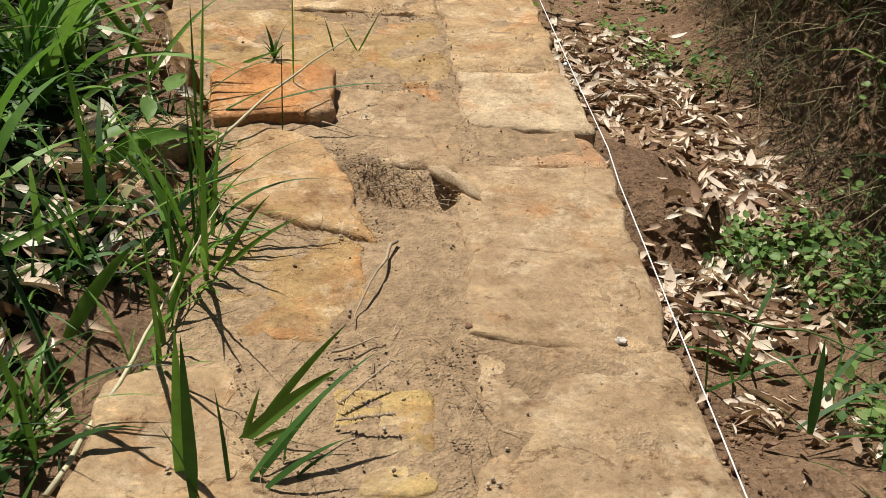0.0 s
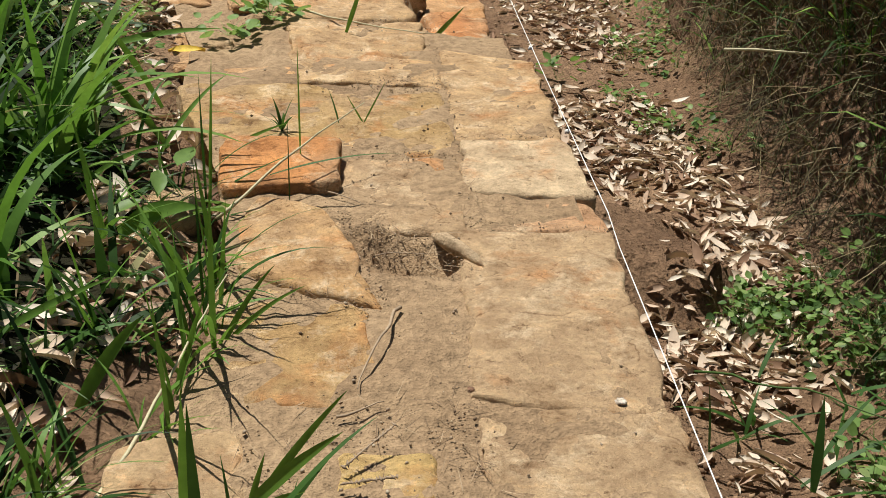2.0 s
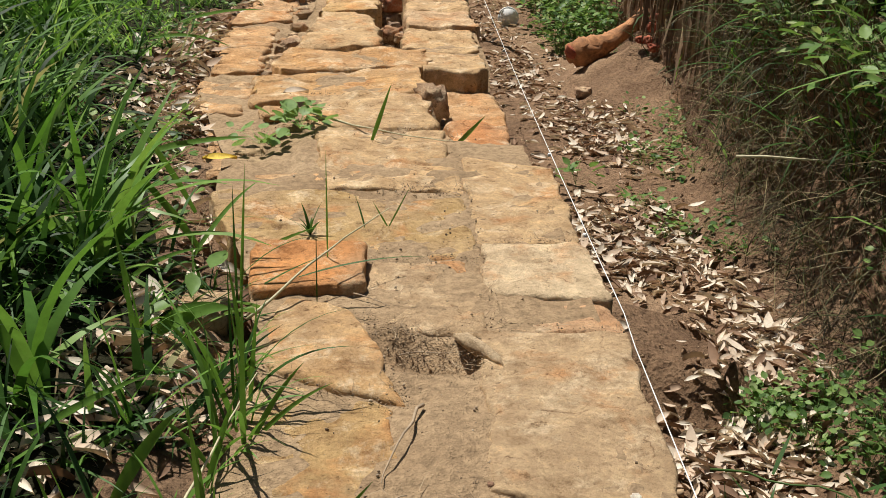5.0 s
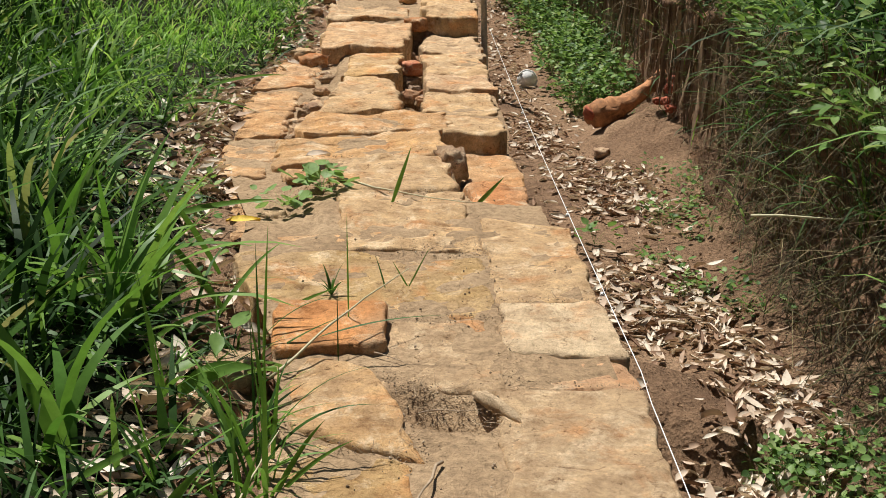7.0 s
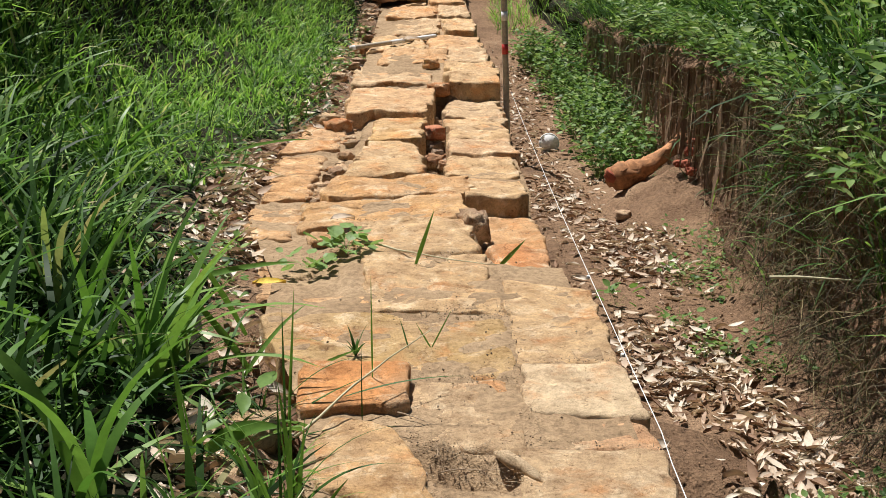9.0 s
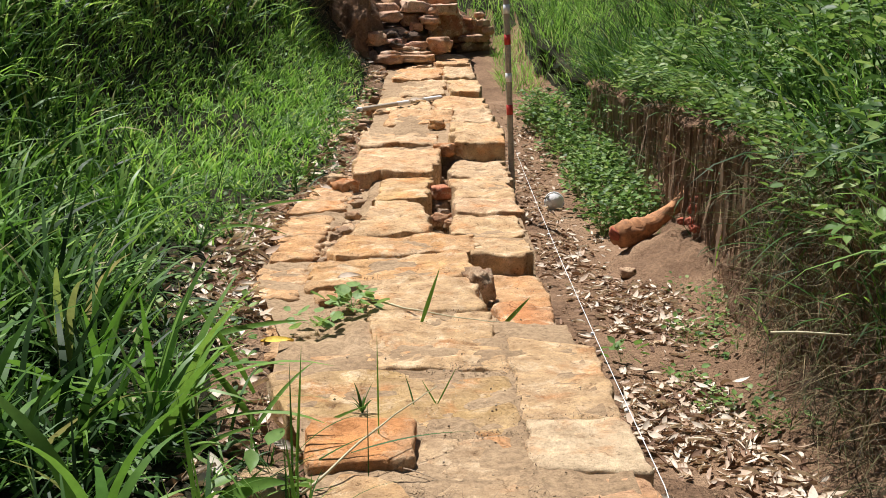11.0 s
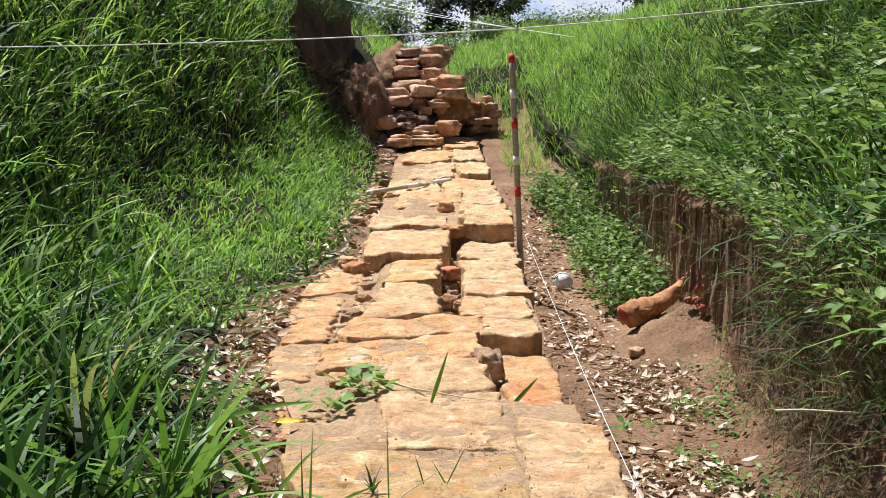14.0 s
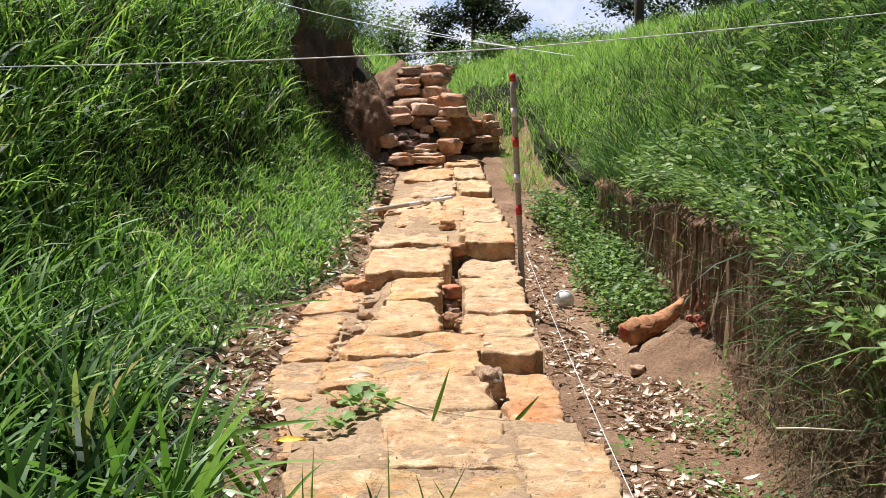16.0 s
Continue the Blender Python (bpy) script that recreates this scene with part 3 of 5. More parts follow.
def fill_sheet():
    """Earth packed between the blocks, sunk in the joints and in the hollow of a missing stone"""
    bm = bmesh.new()
    rows = []
    for y in np.arange(0.9, 17.0, 0.03):
        row = []
        left = lerp_keys(y, [(3.6, -0.006), (4.5, -0.008), (7.0, -0.004), (8.2, 0.02), (9.0, 0.055), (9.7, 0.09), (11, 0.185), (12.5, 0.235), (15.5, 0.475), (17, 0.57)])
        right = lerp_keys(y, [(3.6, -0.006), (4.3, -0.02), (6.3, -0.02), (9.6, -0.03), (9.66, 0.09), (11, 0.185), (12.5, 0.235), (15.5, 0.475), (17, 0.57)])
        for k in range(37):
            e = left_edge(y)
            x = e + 0.04 + (0.615 - e - 0.04) * k / 36
            z = (right if x > 0.12 else left) + (0.012 if y < 3.8 else 0.02) * fbm(x, y, 0, 5) + 0.008 * fbm(x, y, 3, 22)
            far = 1.0 if y > 2.44 - 0.12 * (x - 0.13) else 2.6
            pit = max(0, 1 - math.hypot((x - 0.12) / 0.17, (y - 2.44 + 0.35 * (x - 0.12)) / (0.055 * far)))
            z -= 0.085 * min(1, 3.0 * pit)
            z += 0.018 * max(0, 1 - math.hypot((x - 0.17) / 0.16, (y - 1.9) / 0.36))
            if x > 0.27 and 4.36 < y < 5.80:
                z -= 0.12
            if -0.06 < x < 0.21 and 6.24 < y < 9.62:
                z -= 0.22
            if x < -0.3 and y > 3.9:
                z -= 0.02
            if x < -0.42 and 4.0 < y < 9.3:
                z -= lerp_keys(y, [(4.0, 0.01), (4.4, 0.025), (5.7, 0.03), (5.9, 0.06)])
            row.append(bm.verts.new((x, y, z)))
        rows.append(row)
    for a, b in zip(rows, rows[1:]):
        for j in range(36):
            bm.faces.new((a[j], a[j + 1], b[j + 1], b[j]))
    return part("earth_fill", bm, DUST, wall, "pale sandy earth packed in the joints")


fill_sheet()

# pebbles and grit on the wall
n = 1500
gx, gy = U(-0.4, 0.62, n), 1.0 + 4.2 * rng.random(n) ** 1.3
keep = (np.abs(gx - 0.13) < 0.13 + 0.25 * rng.random(n) ** 3) | (rng.random(n) < 0.12)
gx, gy = gx[keep], gy[keep]
n = len(gx)
grit_v = np.array([(1, 0, 0), (-1, 0, 0), (0, 1, 0), (0, -1, 0), (0, 0, 0.7), (0, 0, -0.7)], float)
grit_f = np.array([(0, 2, 4), (2, 1, 4), (1, 3, 4), (3, 0, 4), (2, 0, 5), (1, 2, 5), (3, 1, 5), (0, 3, 5)])
GRIT = leaf_material("grit", [(0.0, (0.12, 0.08, 0.05)), (0.5, (0.3, 0.22, 0.15)), (1.0, (0.5, 0.42, 0.32))], 0.0, 0.9)
stuff("grit", [scattered((grit_v, grit_f), np.stack([gx, gy, np.full(n, 0.004)], 1), U(0, 6.3, n), U(0, 3, n), U(0, 3, n), 0.0015 + 0.005 * rng.random(n) ** 4)], GRIT, "loose grit and crumbs of earth on the wall top", "grit")

# dark crumbs and rootlets caught in the joints: (x0, y0, x1, y1, spread, count)
crumbs, fibres = [], []
for x0, y0, x1, y1, sp, c in ((-0.02, 3.02, 0.33, 3.02, 0.022, 130), (0.33, 2.5, 0.33, 3.2, 0.014, 90), (-0.05, 2.62, 0.1, 2.5, 0.03, 120), (0.0, 2.52, 0.2, 2.46, 0.02, 110), (0.08, 2.12, 0.03, 2.35, 0.02, 60), (-0.28, 2.31, 0.06, 2.12, 0.02, 90),
                              (0.34, 2.56, 0.69, 2.5, 0.014, 60), (0.34, 3.165, 0.7, 3.165, 0.012, 60), (-0.2, 3.66, 0.32, 3.62, 0.03, 160), (0.1, 3.7, 0.3, 3.7, 0.05, 140), (0.325, 3.2, 0.33, 4.4, 0.016, 120), (-0.1, 1.7, 0.15, 1.66, 0.05, 110),
                              (0.2, 1.3, 0.22, 1.8, 0.03, 150), (-0.18, 1.62, -0.04, 1.3, 0.03, 110), (0.05, 2.4, 0.27, 2.32, 0.03, 170), (-0.25, 4.51, 0.28, 4.5, 0.02, 90), (-0.4, 5.11, 0.25, 5.11, 0.02, 90), (-0.5, 4.3, -0.25, 4.8, 0.06, 160), (-0.5, 5.67, 0.26, 5.7, 0.025, 90), (-0.45, 6.19, 0.2, 6.22, 0.03, 110), (-0.55, 6.4, -0.5, 8.4, 0.05, 240)):
    f = rng.random(c)
    z = np.interp(y0 + (y1 - y0) * f, [4.9, 7.3, 8.6], [0.0, 0.02, 0.05])
    pos = np.stack([x0 + (x1 - x0) * f + rng.normal(0, sp, c), y0 + (y1 - y0) * f + rng.normal(0, sp, c), z + 0.002 + 0.006 * rng.random(c)], 1)
    crumbs.append(scattered((grit_v, grit_f), pos, U(0, 6.3, c), U(0, 3, c), U(0, 3, c), 0.0013 + 0.0032 * rng.random(c) ** 3))
    h = c // 3
    fibres.append(blades(pos[:h] + (0, 0, 0.003), U(0.02, 0.07, h), U(0.001, 0.0022, h), U(0, 6.3, h), U(1.3, 1.6, h), U(-0.4, 0.3, h), 4))
CRUMB = leaf_material("dark_crumb", [(0.0, (0.15, 0.10, 0.065)), (0.5, (0.27, 0.19, 0.12)), (1.0, (0.45, 0.34, 0.22))], 0.0, 0.9)
stuff("crumbs", crumbs, CRUMB, "dark earth crumbs caught in the joints of the wall", "crumbs")
stuff("rootlets", fibres, CRUMB, "fine dry rootlets in the joints of the wall", "rootlets")

# ---- grass ----
def field(n, x0, x1, y0, y1, keep=None, clump=0.0):
    x, y = U(x0, x1, n), U(y0, y1, n)
    if clump:
        cx, cy = U(x0, x1, int(n / 14) + 1), U(y0, y1, int(n / 14) + 1)
        i = rng.integers(0, len(cx), n)
        x, y = cx[i] + rng.normal(0, clump, n), cy[i] + rng.normal(0, clump, n)
    if keep is not None:
        k = keep(x, y)
        x, y = x[k], y[k]
    return np.stack([x, y, land(x, y) - 0.02], 1)


EDGE_Y = np.arange(0, 20, 0.25)
EDGE_X = np.array([left_edge(y) for y in EDGE_Y])
FOOT_X = np.array([face_foot(y) for y in EDGE_Y])


def off_left(x, y):
    return np.interp(y, EDGE_Y, EDGE_X) - x


def off_right(x, y):
    return x - np.interp(y, EDGE_Y, FOOT_X)


def tuft(base, l0, l1, w0, w1, lean=(0.0, 0.5), droop=(0.3, 1.6), az=None, segs=5):
    m = len(base)
    return blades(base, U(l0, l1, m), U(w0, w1, m), U(0, 6.283, m) if az is None else rng.normal(az[0], az[1], m), U(*lean, m), U(*droop, m), segs)


# Shade among these near clumps comes from the dark greens of GRASS.
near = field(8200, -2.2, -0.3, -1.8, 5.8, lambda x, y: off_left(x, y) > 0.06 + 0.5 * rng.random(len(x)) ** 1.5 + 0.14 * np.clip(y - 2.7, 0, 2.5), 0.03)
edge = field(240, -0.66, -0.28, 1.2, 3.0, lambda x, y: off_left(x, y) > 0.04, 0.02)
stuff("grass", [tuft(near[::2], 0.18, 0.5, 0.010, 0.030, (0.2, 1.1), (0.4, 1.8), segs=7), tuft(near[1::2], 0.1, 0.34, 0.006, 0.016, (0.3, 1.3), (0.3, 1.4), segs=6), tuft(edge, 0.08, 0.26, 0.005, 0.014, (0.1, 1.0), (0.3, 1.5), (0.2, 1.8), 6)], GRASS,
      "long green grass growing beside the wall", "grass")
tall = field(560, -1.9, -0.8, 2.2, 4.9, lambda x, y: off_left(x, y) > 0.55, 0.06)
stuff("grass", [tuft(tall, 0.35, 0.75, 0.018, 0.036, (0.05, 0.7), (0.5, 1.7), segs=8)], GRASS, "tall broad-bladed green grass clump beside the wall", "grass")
# Sunlit blades set among the darker ones by their lighter material.
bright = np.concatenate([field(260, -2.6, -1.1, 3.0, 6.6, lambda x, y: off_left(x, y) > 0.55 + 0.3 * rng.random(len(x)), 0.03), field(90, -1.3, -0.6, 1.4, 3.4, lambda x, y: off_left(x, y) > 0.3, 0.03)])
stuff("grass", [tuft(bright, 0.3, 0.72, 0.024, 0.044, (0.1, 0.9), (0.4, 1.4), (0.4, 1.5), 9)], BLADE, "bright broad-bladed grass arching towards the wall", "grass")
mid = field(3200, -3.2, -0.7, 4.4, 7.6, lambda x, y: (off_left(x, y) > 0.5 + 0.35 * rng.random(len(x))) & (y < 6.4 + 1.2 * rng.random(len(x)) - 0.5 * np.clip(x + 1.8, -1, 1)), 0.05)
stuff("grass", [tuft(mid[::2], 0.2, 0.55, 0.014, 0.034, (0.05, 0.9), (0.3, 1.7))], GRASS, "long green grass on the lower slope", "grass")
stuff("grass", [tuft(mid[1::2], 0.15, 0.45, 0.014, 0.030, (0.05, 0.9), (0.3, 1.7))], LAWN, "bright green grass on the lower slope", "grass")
lawn = field(36000, -3.4, -0.6, 5.8, 15.0, lambda x, y: off_left(x, y) > 0.2 + 0.4 * rng.random(len(x)), 0.05)
stuff("short_grass", [tuft(lawn, 0.06, 0.2, 0.010, 0.022, (0.1, 1.1), (0.3, 1.4), segs=4)], LAWN, "short bright green grass on the gentle slope", "grass")
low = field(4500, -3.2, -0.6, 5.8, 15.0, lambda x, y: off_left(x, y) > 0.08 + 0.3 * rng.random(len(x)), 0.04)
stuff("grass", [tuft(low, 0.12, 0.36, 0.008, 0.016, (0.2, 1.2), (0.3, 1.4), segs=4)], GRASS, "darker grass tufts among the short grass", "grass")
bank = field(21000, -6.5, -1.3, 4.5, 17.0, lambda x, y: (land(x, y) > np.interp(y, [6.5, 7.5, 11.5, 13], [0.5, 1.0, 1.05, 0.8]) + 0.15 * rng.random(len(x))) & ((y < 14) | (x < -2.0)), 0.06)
stuff("grass", [tuft(bank[::3], 0.25, 0.75, 0.018, 0.038, (0.05, 1.0), (0.3, 2.0), segs=5)], GRASS, "tall grass on the steep bank, greens darkened for shade", "grass")
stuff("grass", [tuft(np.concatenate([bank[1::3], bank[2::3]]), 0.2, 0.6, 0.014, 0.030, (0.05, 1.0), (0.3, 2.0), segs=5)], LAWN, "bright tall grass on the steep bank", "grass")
slope = field(30000, 1.3, 7.0, -0.8, 17.5, lambda x, y: off_right(x, y) > 0.0, 0.06)
slope_tall = field(5000, 1.5, 5.0, 2.0, 14.0, lambda x, y: off_right(x, y) > 0.1, 0.05)
stuff("grass", [tuft(slope[::2], 0.16, 0.5, 0.009, 0.02, (0.05, 0.9), (0.3, 1.9), segs=4), tuft(slope_tall, 0.4, 0.9, 0.010, 0.022, (0.1, 0.8), (0.6, 2.0), (3.6, 1.3), 6)], GRASS, "green grass on the bank above the trench", "grass")
far = field(24000, -9, 11, 18.5, 36.0)
stuff("grass", [tuft(far, 0.12, 0.36, 0.014, 0.032, (0.0, 0.8), (0.2, 1.2), segs=3)], LAWN, "distant green grass behind the ruin", "grass")
stuff("grass", [tuft(slope[1::3], 0.14, 0.4, 0.009, 0.018, (0.05, 0.7), (0.3, 1.8), segs=4)], LAWN, "bright young grass on the bank above the trench", "grass")
lip = field(1800, 1.3, 2.4, 1.5, 12.5, lambda x, y: (off_right(x, y) > 0.0) & (off_right(x, y) < 0.30))
lip = np.concatenate([lip, field(1500, 1.5, 2.4, 9.8, 14.0, lambda x, y: (off_right(x, y) > -0.02) & (off_right(x, y) < 0.25))])
stuff("grass", [tuft(lip, 0.12, 0.42, 0.007, 0.015, (0.2, 1.0), (0.8, 2.2), (3.14, 0.9))], GRASS, "grass drooping over the edge of the cut bank", "grass")

stems = field(520, -5.5, -1.5, 6.0, 15.5, lambda x, y: land(x, y) > 0.9)
stems_r = field(1000, 1.5, 4.5, 2.5, 14.0, lambda x, y: off_right(x, y) > 0.05)
stuff("dry_stems", [tuft(stems, 0.4, 1.0, 0.004, 0.008, (0.1, 1.2), (-0.3, 1.0)), tuft(stems_r, 0.3, 0.7, 0.003, 0.006, (0.1, 1.2), (-0.3, 1.0))], STRAW, "pale dry stems standing among the grass", "dry stems")
bw = field(260, -5.0, -1.4, 6.5, 14.5, lambda x, y: land(x, y) > 0.6)

# straw, roots and tangle on the cut face
m = 15000
fy = U(1.5, 11.5, m)
fz = U(0, 1, m) ** 0.8
fx = np.interp(fy, EDGE_Y, FOOT_X) + 0.0
face = np.stack([fx - 0.02 + U(-0.03, 0.05, m), fy, -0.35 + 1.05 * fz], 1)
dense = rng.random(m) < np.interp(fy, [4.8, 6.2, 11], [1.0, 0.12, 0.05])
face = face[dense]
m = len(face)
stuff("dry_roots", [blades(face, U(0.04, 0.19, m), U(0.002, 0.006, m), rng.normal(3.14, 1.3, m), U(0.3, 2.6, m), U(-0.8, 1.3, m), 3)], TANGLE, "tangle of roots and dry stems on the cut bank", "roots")
m = 1500
fy = U(1.5, 11, m)
face2 = np.stack([np.interp(fy, EDGE_Y, FOOT_X) - U(0, 0.06, m), fy, U(-0.3, 0.7, m)], 1)
face2 = face2[(fy < 5.5) | (rng.random(m) < 0.4)]
m = len(face2)
stuff("straw", [blades(face2, U(0.08, 0.35, m), U(0.002, 0.004, m), rng.normal(3.0, 1.2, m), U(0.9, 2.4, m), U(0.1, 1.0, m), 4)], STRAW, "dry straw hanging from the cut bank", "straw")

m = 420
fy = U(5.4, 12.5, m)
hang = np.stack([np.interp(fy, EDGE_Y, FOOT_X) + U(-0.06, 0.03, m), fy, np.interp(fy, [5.6, 9, 12.5], [0.55, 0.45, 0.4]) - 0.35 * rng.random(m) ** 2], 1)
ROOT = leaf_material("root", [(0.0, (0.12, 0.075, 0.05)), (0.5, (0.26, 0.17, 0.11)), (1.0, (0.42, 0.30, 0.2))], 0.0, 0.85)
stuff("roots", [blades(hang, U(0.2, 0.65, m), U(0.012, 0.035, m), U(0, 6.283, m), U(2.95, 3.2, m), U(-0.15, 0.15, m), 5)], ROOT, "brown roots hanging down the cut face of the bank", "roots")

# weeds: small broad leaves on stems

ROUND = leaf_shape(1.0, 0.72, 0.08, 0.5)
LANCE = leaf_shape(1.0, 0.34, 0.1, 0.7)


def weeds(base, per, size, spread, high, shape=ROUND):
    b = np.repeat(base, per, 0)
    k = len(b)
    a, h = U(0, 6.283, k), rng.random(k)
    rad = spread * np.sqrt(rng.random(k))
    pos = b + np.stack([np.cos(a) * rad, np.sin(a) * rad, high * (0.15 + 0.85 * h)], 1)
    leaves = scattered(shape, pos, a + U(-0.8, 0.8, k), U(-0.7, 0.35, k), U(-0.6, 0.6, k), U(size * 0.6, size * 1.3, k))
    stems = blades(b, np.linalg.norm(pos - b, axis=1), np.full(k, 0.0025), a, np.arctan2(rad, high * (0.15 + 0.85 * h)), np.zeros(k), 3)
    return [leaves, stems]


w1 = field(210, 1.1, 1.75, 1.75, 2.85, lambda x, y: (off_right(x, y) < 0.25) & (np.sin(x * 9 + y * 3.1) + np.sin(y * 4.7) > -0.5))
stuff("weeds", weeds(w1, 13, 0.03, 0.08, 0.14), WEED, "small green weeds on the trench floor", "weeds")
w2 = field(300, 0.95, 1.85, 4.0, 13.0, lambda x, y: (off_right(x, y) < 0.0) & (off_right(x, y) > -0.35) & (np.sin(y * 2.3) + np.sin(y * 5.1 + x * 7) > -0.3 - (y > 9)))
stuff("weeds", weeds(w2, 16, 0.035, 0.1, 0.13), WEED, "green weeds along the foot of the cut bank", "weeds")
w3 = field(2600, 1.5, 4.6, 2.2, 13.0, lambda x, y: (off_right(x, y) > 0.12) & (np.sin(x * 3.1 + y * 1.3) + np.sin(y * 2.9 - x * 2.0) + 0.5 * np.sin(y * 7 + x * 5) > 0.1 + 0.12 * np.clip(y - 6, 0, 9)))
stuff("weeds", weeds(w3, 15, 0.085, 0.18, 0.48, leaf_shape(1.0, 0.5, 0.1, 0.6)), WEED, "leafy green weeds among the grass of the bank", "weeds")
end_grass = np.concatenate([field(6000, 1.9, 4.0, 12.5, 20.0), field(1500, 1.0, 1.9, 15.0, 19.0), field(5000, 1.4, 3.4, 11.0, 19.0, lambda x, y: off_right(x, y) > 0.03), field(9000, -1.2, 3.0, 18.2, 26.0)])
stuff("grass", [tuft(end_grass, 0.1, 0.35, 0.006, 0.014, (0.05, 0.8), (0.3, 1.6), segs=4)], LAWN, "bright green grass at the far end of the trench", "grass")
stuff("weeds", weeds(bw, 14, 0.06, 0.16, 0.35, LANCE), WEED, "narrow-leaved green weeds on the grassy bank", "weeds")
m = 300
dy = U(1.8, 11.5, m)
drape = np.stack([np.interp(dy, EDGE_Y, FOOT_X) + U(-0.06, 0.12, m), dy, 0.76 - 0.45 * rng.random(m) ** 1.6 * np.interp(dy, [4.6, 5.8, 9.0, 10.5], [0.6, 0.4, 0.4, 1.2])], 1)
stuff("weeds", weeds(drape, 9, 0.06, 0.13, 0.08, leaf_shape(1.0, 0.5, 0.1, 0.6)), WEED, "leafy weeds draped over the edge of the cut bank", "weeds")
w4 = field(380, 1.2, 2.2, 8.9, 14.0, lambda x, y: (off_right(x, y) > -0.66 + 0.25 * rng.random(len(x))) & (off_right(x, y) < 0.0))
stuff("weeds", weeds(w4, 22, 0.055, 0.15, 0.34), WEED, "bushy green weeds at the far end of the trench", "weeds")

dry = field(420, -1.4, -0.35, 1.6, 9.5, lambda x, y: (off_left(x, y) > 0.0) & (off_left(x, y) < 0.45))
stuff("straw", [tuft(dry + (0, 0, 0.03), 0.08, 0.35, 0.0025, 0.006, (0.9, 1.6), (-0.3, 0.3), segs=4)], STRAW, "dry straw lying between grass and wall", "straw")

m = 5200
cx, cy = U(0.62, 1.9, m), 1.2 + 9.5 * rng.random(m) ** 1.4
ok = off_right(cx, cy) < 0.05
cx, cy = cx[ok], cy[ok]
m = len(cx)
lift = np.array([ledge(a, b) for a, b in zip(cx, cy)])
CLOD = leaf_material("clod", [(0.0, (0.13, 0.075, 0.045)), (0.6, (0.27, 0.17, 0.10)), (1.0, (0.45, 0.32, 0.2))], 0.0, 0.95)
stuff("clods", [scattered((grit_v, grit_f), np.stack([cx, cy, land(cx, cy) + lift], 1), U(0, 6.3, m), U(0, 3, m), U(0, 3, m), 0.003 + 0.014 * rng.random(m) ** 4)], CLOD, "crumbs and clods of soil on the trench floor", "soil clods")

w6 = field(520, -1.7, -0.6, 3.4, 14.0, lambda x, y: (off_left(x, y) > 0.08) & (off_left(x, y) < 0.75))
stuff("weeds", weeds(w6, 9, 0.04, 0.08, 0.08), WEED, "small green weeds between lawn and wall", "weeds")

# ---- dead leaves ----
def litter(spots, size0=0.045, size1=0.10):
    out = []
    for (x, y, rx, ry, count) in spots:
        px, py = rng.normal(x, rx, count), rng.normal(y, ry, count)
        if x > 0:
            ok = (off_right(px, py) < -0.06) & (px > 0.7)
            px, py = px[ok], py[ok]
            count = len(px)
        z = land(px, py) + np.array([ledge(a, b) for a, b in zip(px, py)]) + 0.010 + 0.035 * rng.random(count) * np.exp(-((px - x) / (rx * 1.5)) ** 2)
        kind = rng.integers(0, 4, count)
        for j, sh in enumerate((leaf_shape(1, 0.30, 0.3, 0.9), leaf_shape(1, 0.36, 0.18, -0.7), leaf_shape(1, 0.2, 0.6, 0.6), leaf_shape(0.8, 0.34, 0.35, 1.2))):
            i = kind == j
            k = int(i.sum())
            out.append(scattered(sh, np.stack([px[i], py[i], z[i]], 1), U(0, 6.3, k), U(-0.45, 0.45, k), U(-0.8, 0.8, k), U(size0 * 0.8, size1 * 1.05, k)))
    return out


stuff("dead_leaves", litter([(1.34, 3.2, 0.09, 0.27, 560), (1.08, 2.58, 0.11, 0.13, 380), (0.92, 2.5, 0.04, 0.08, 40), (1.2, 4.35, 0.15, 0.3, 640), (1.0, 4.75, 0.08, 0.2, 50), (0.98, 2.03, 0.06, 0.05, 26), (1.1, 1.8, 0.08, 0.08, 16)]), DEAD, "heap of pale curled dead leaves in the trench", "dead leaves")
stuff("dead_leaves", litter([(1.33, 6.45, 0.15, 0.42, 620), (1.05, 7.9, 0.15, 0.5, 190), (1.1, 5.6, 0.2, 0.4, 26), (1.05, 6.2, 0.2, 2.6, 190), (1.0, 10.5, 0.14, 1.2, 220), (1.15, 12.6, 0.18, 1.0, 260), (1.2, 8.6, 0.2, 0.5, 60)]), DEAD, "pale dead leaves scattered along the trench floor", "dead leaves")
stuff("dead_leaves", litter([(-0.62, 3.2, 0.07, 0.3, 36), (-0.85, 4.3, 0.09, 0.4, 50), (-1.02, 5.9, 0.1, 0.4, 300), (-1.06, 6.8, 0.1, 0.4, 280), (-0.82, 8.6, 0.12, 0.6, 240), (-0.8, 10.8, 0.13, 1.3, 260), (-1.2, 5.0, 0.15, 0.8, 60), (-0.45, 13.6, 0.15, 0.8, 110), (-0.6, 2.4, 0.12, 0.5, 160), (-0.75, 1.9, 0.15, 0.4, 90), (-0.52, 7.6, 0.06, 0.7, 80), (-0.56, 6.1, 0.06, 0.3, 40), (-0.72, 15.2, 0.2, 0.7, 160), (-0.95, 4.9, 0.1, 0.35, 170)], 0.055, 0.12), DEAD,
      "dead leaves caught between grass and wall", "dead leaves")

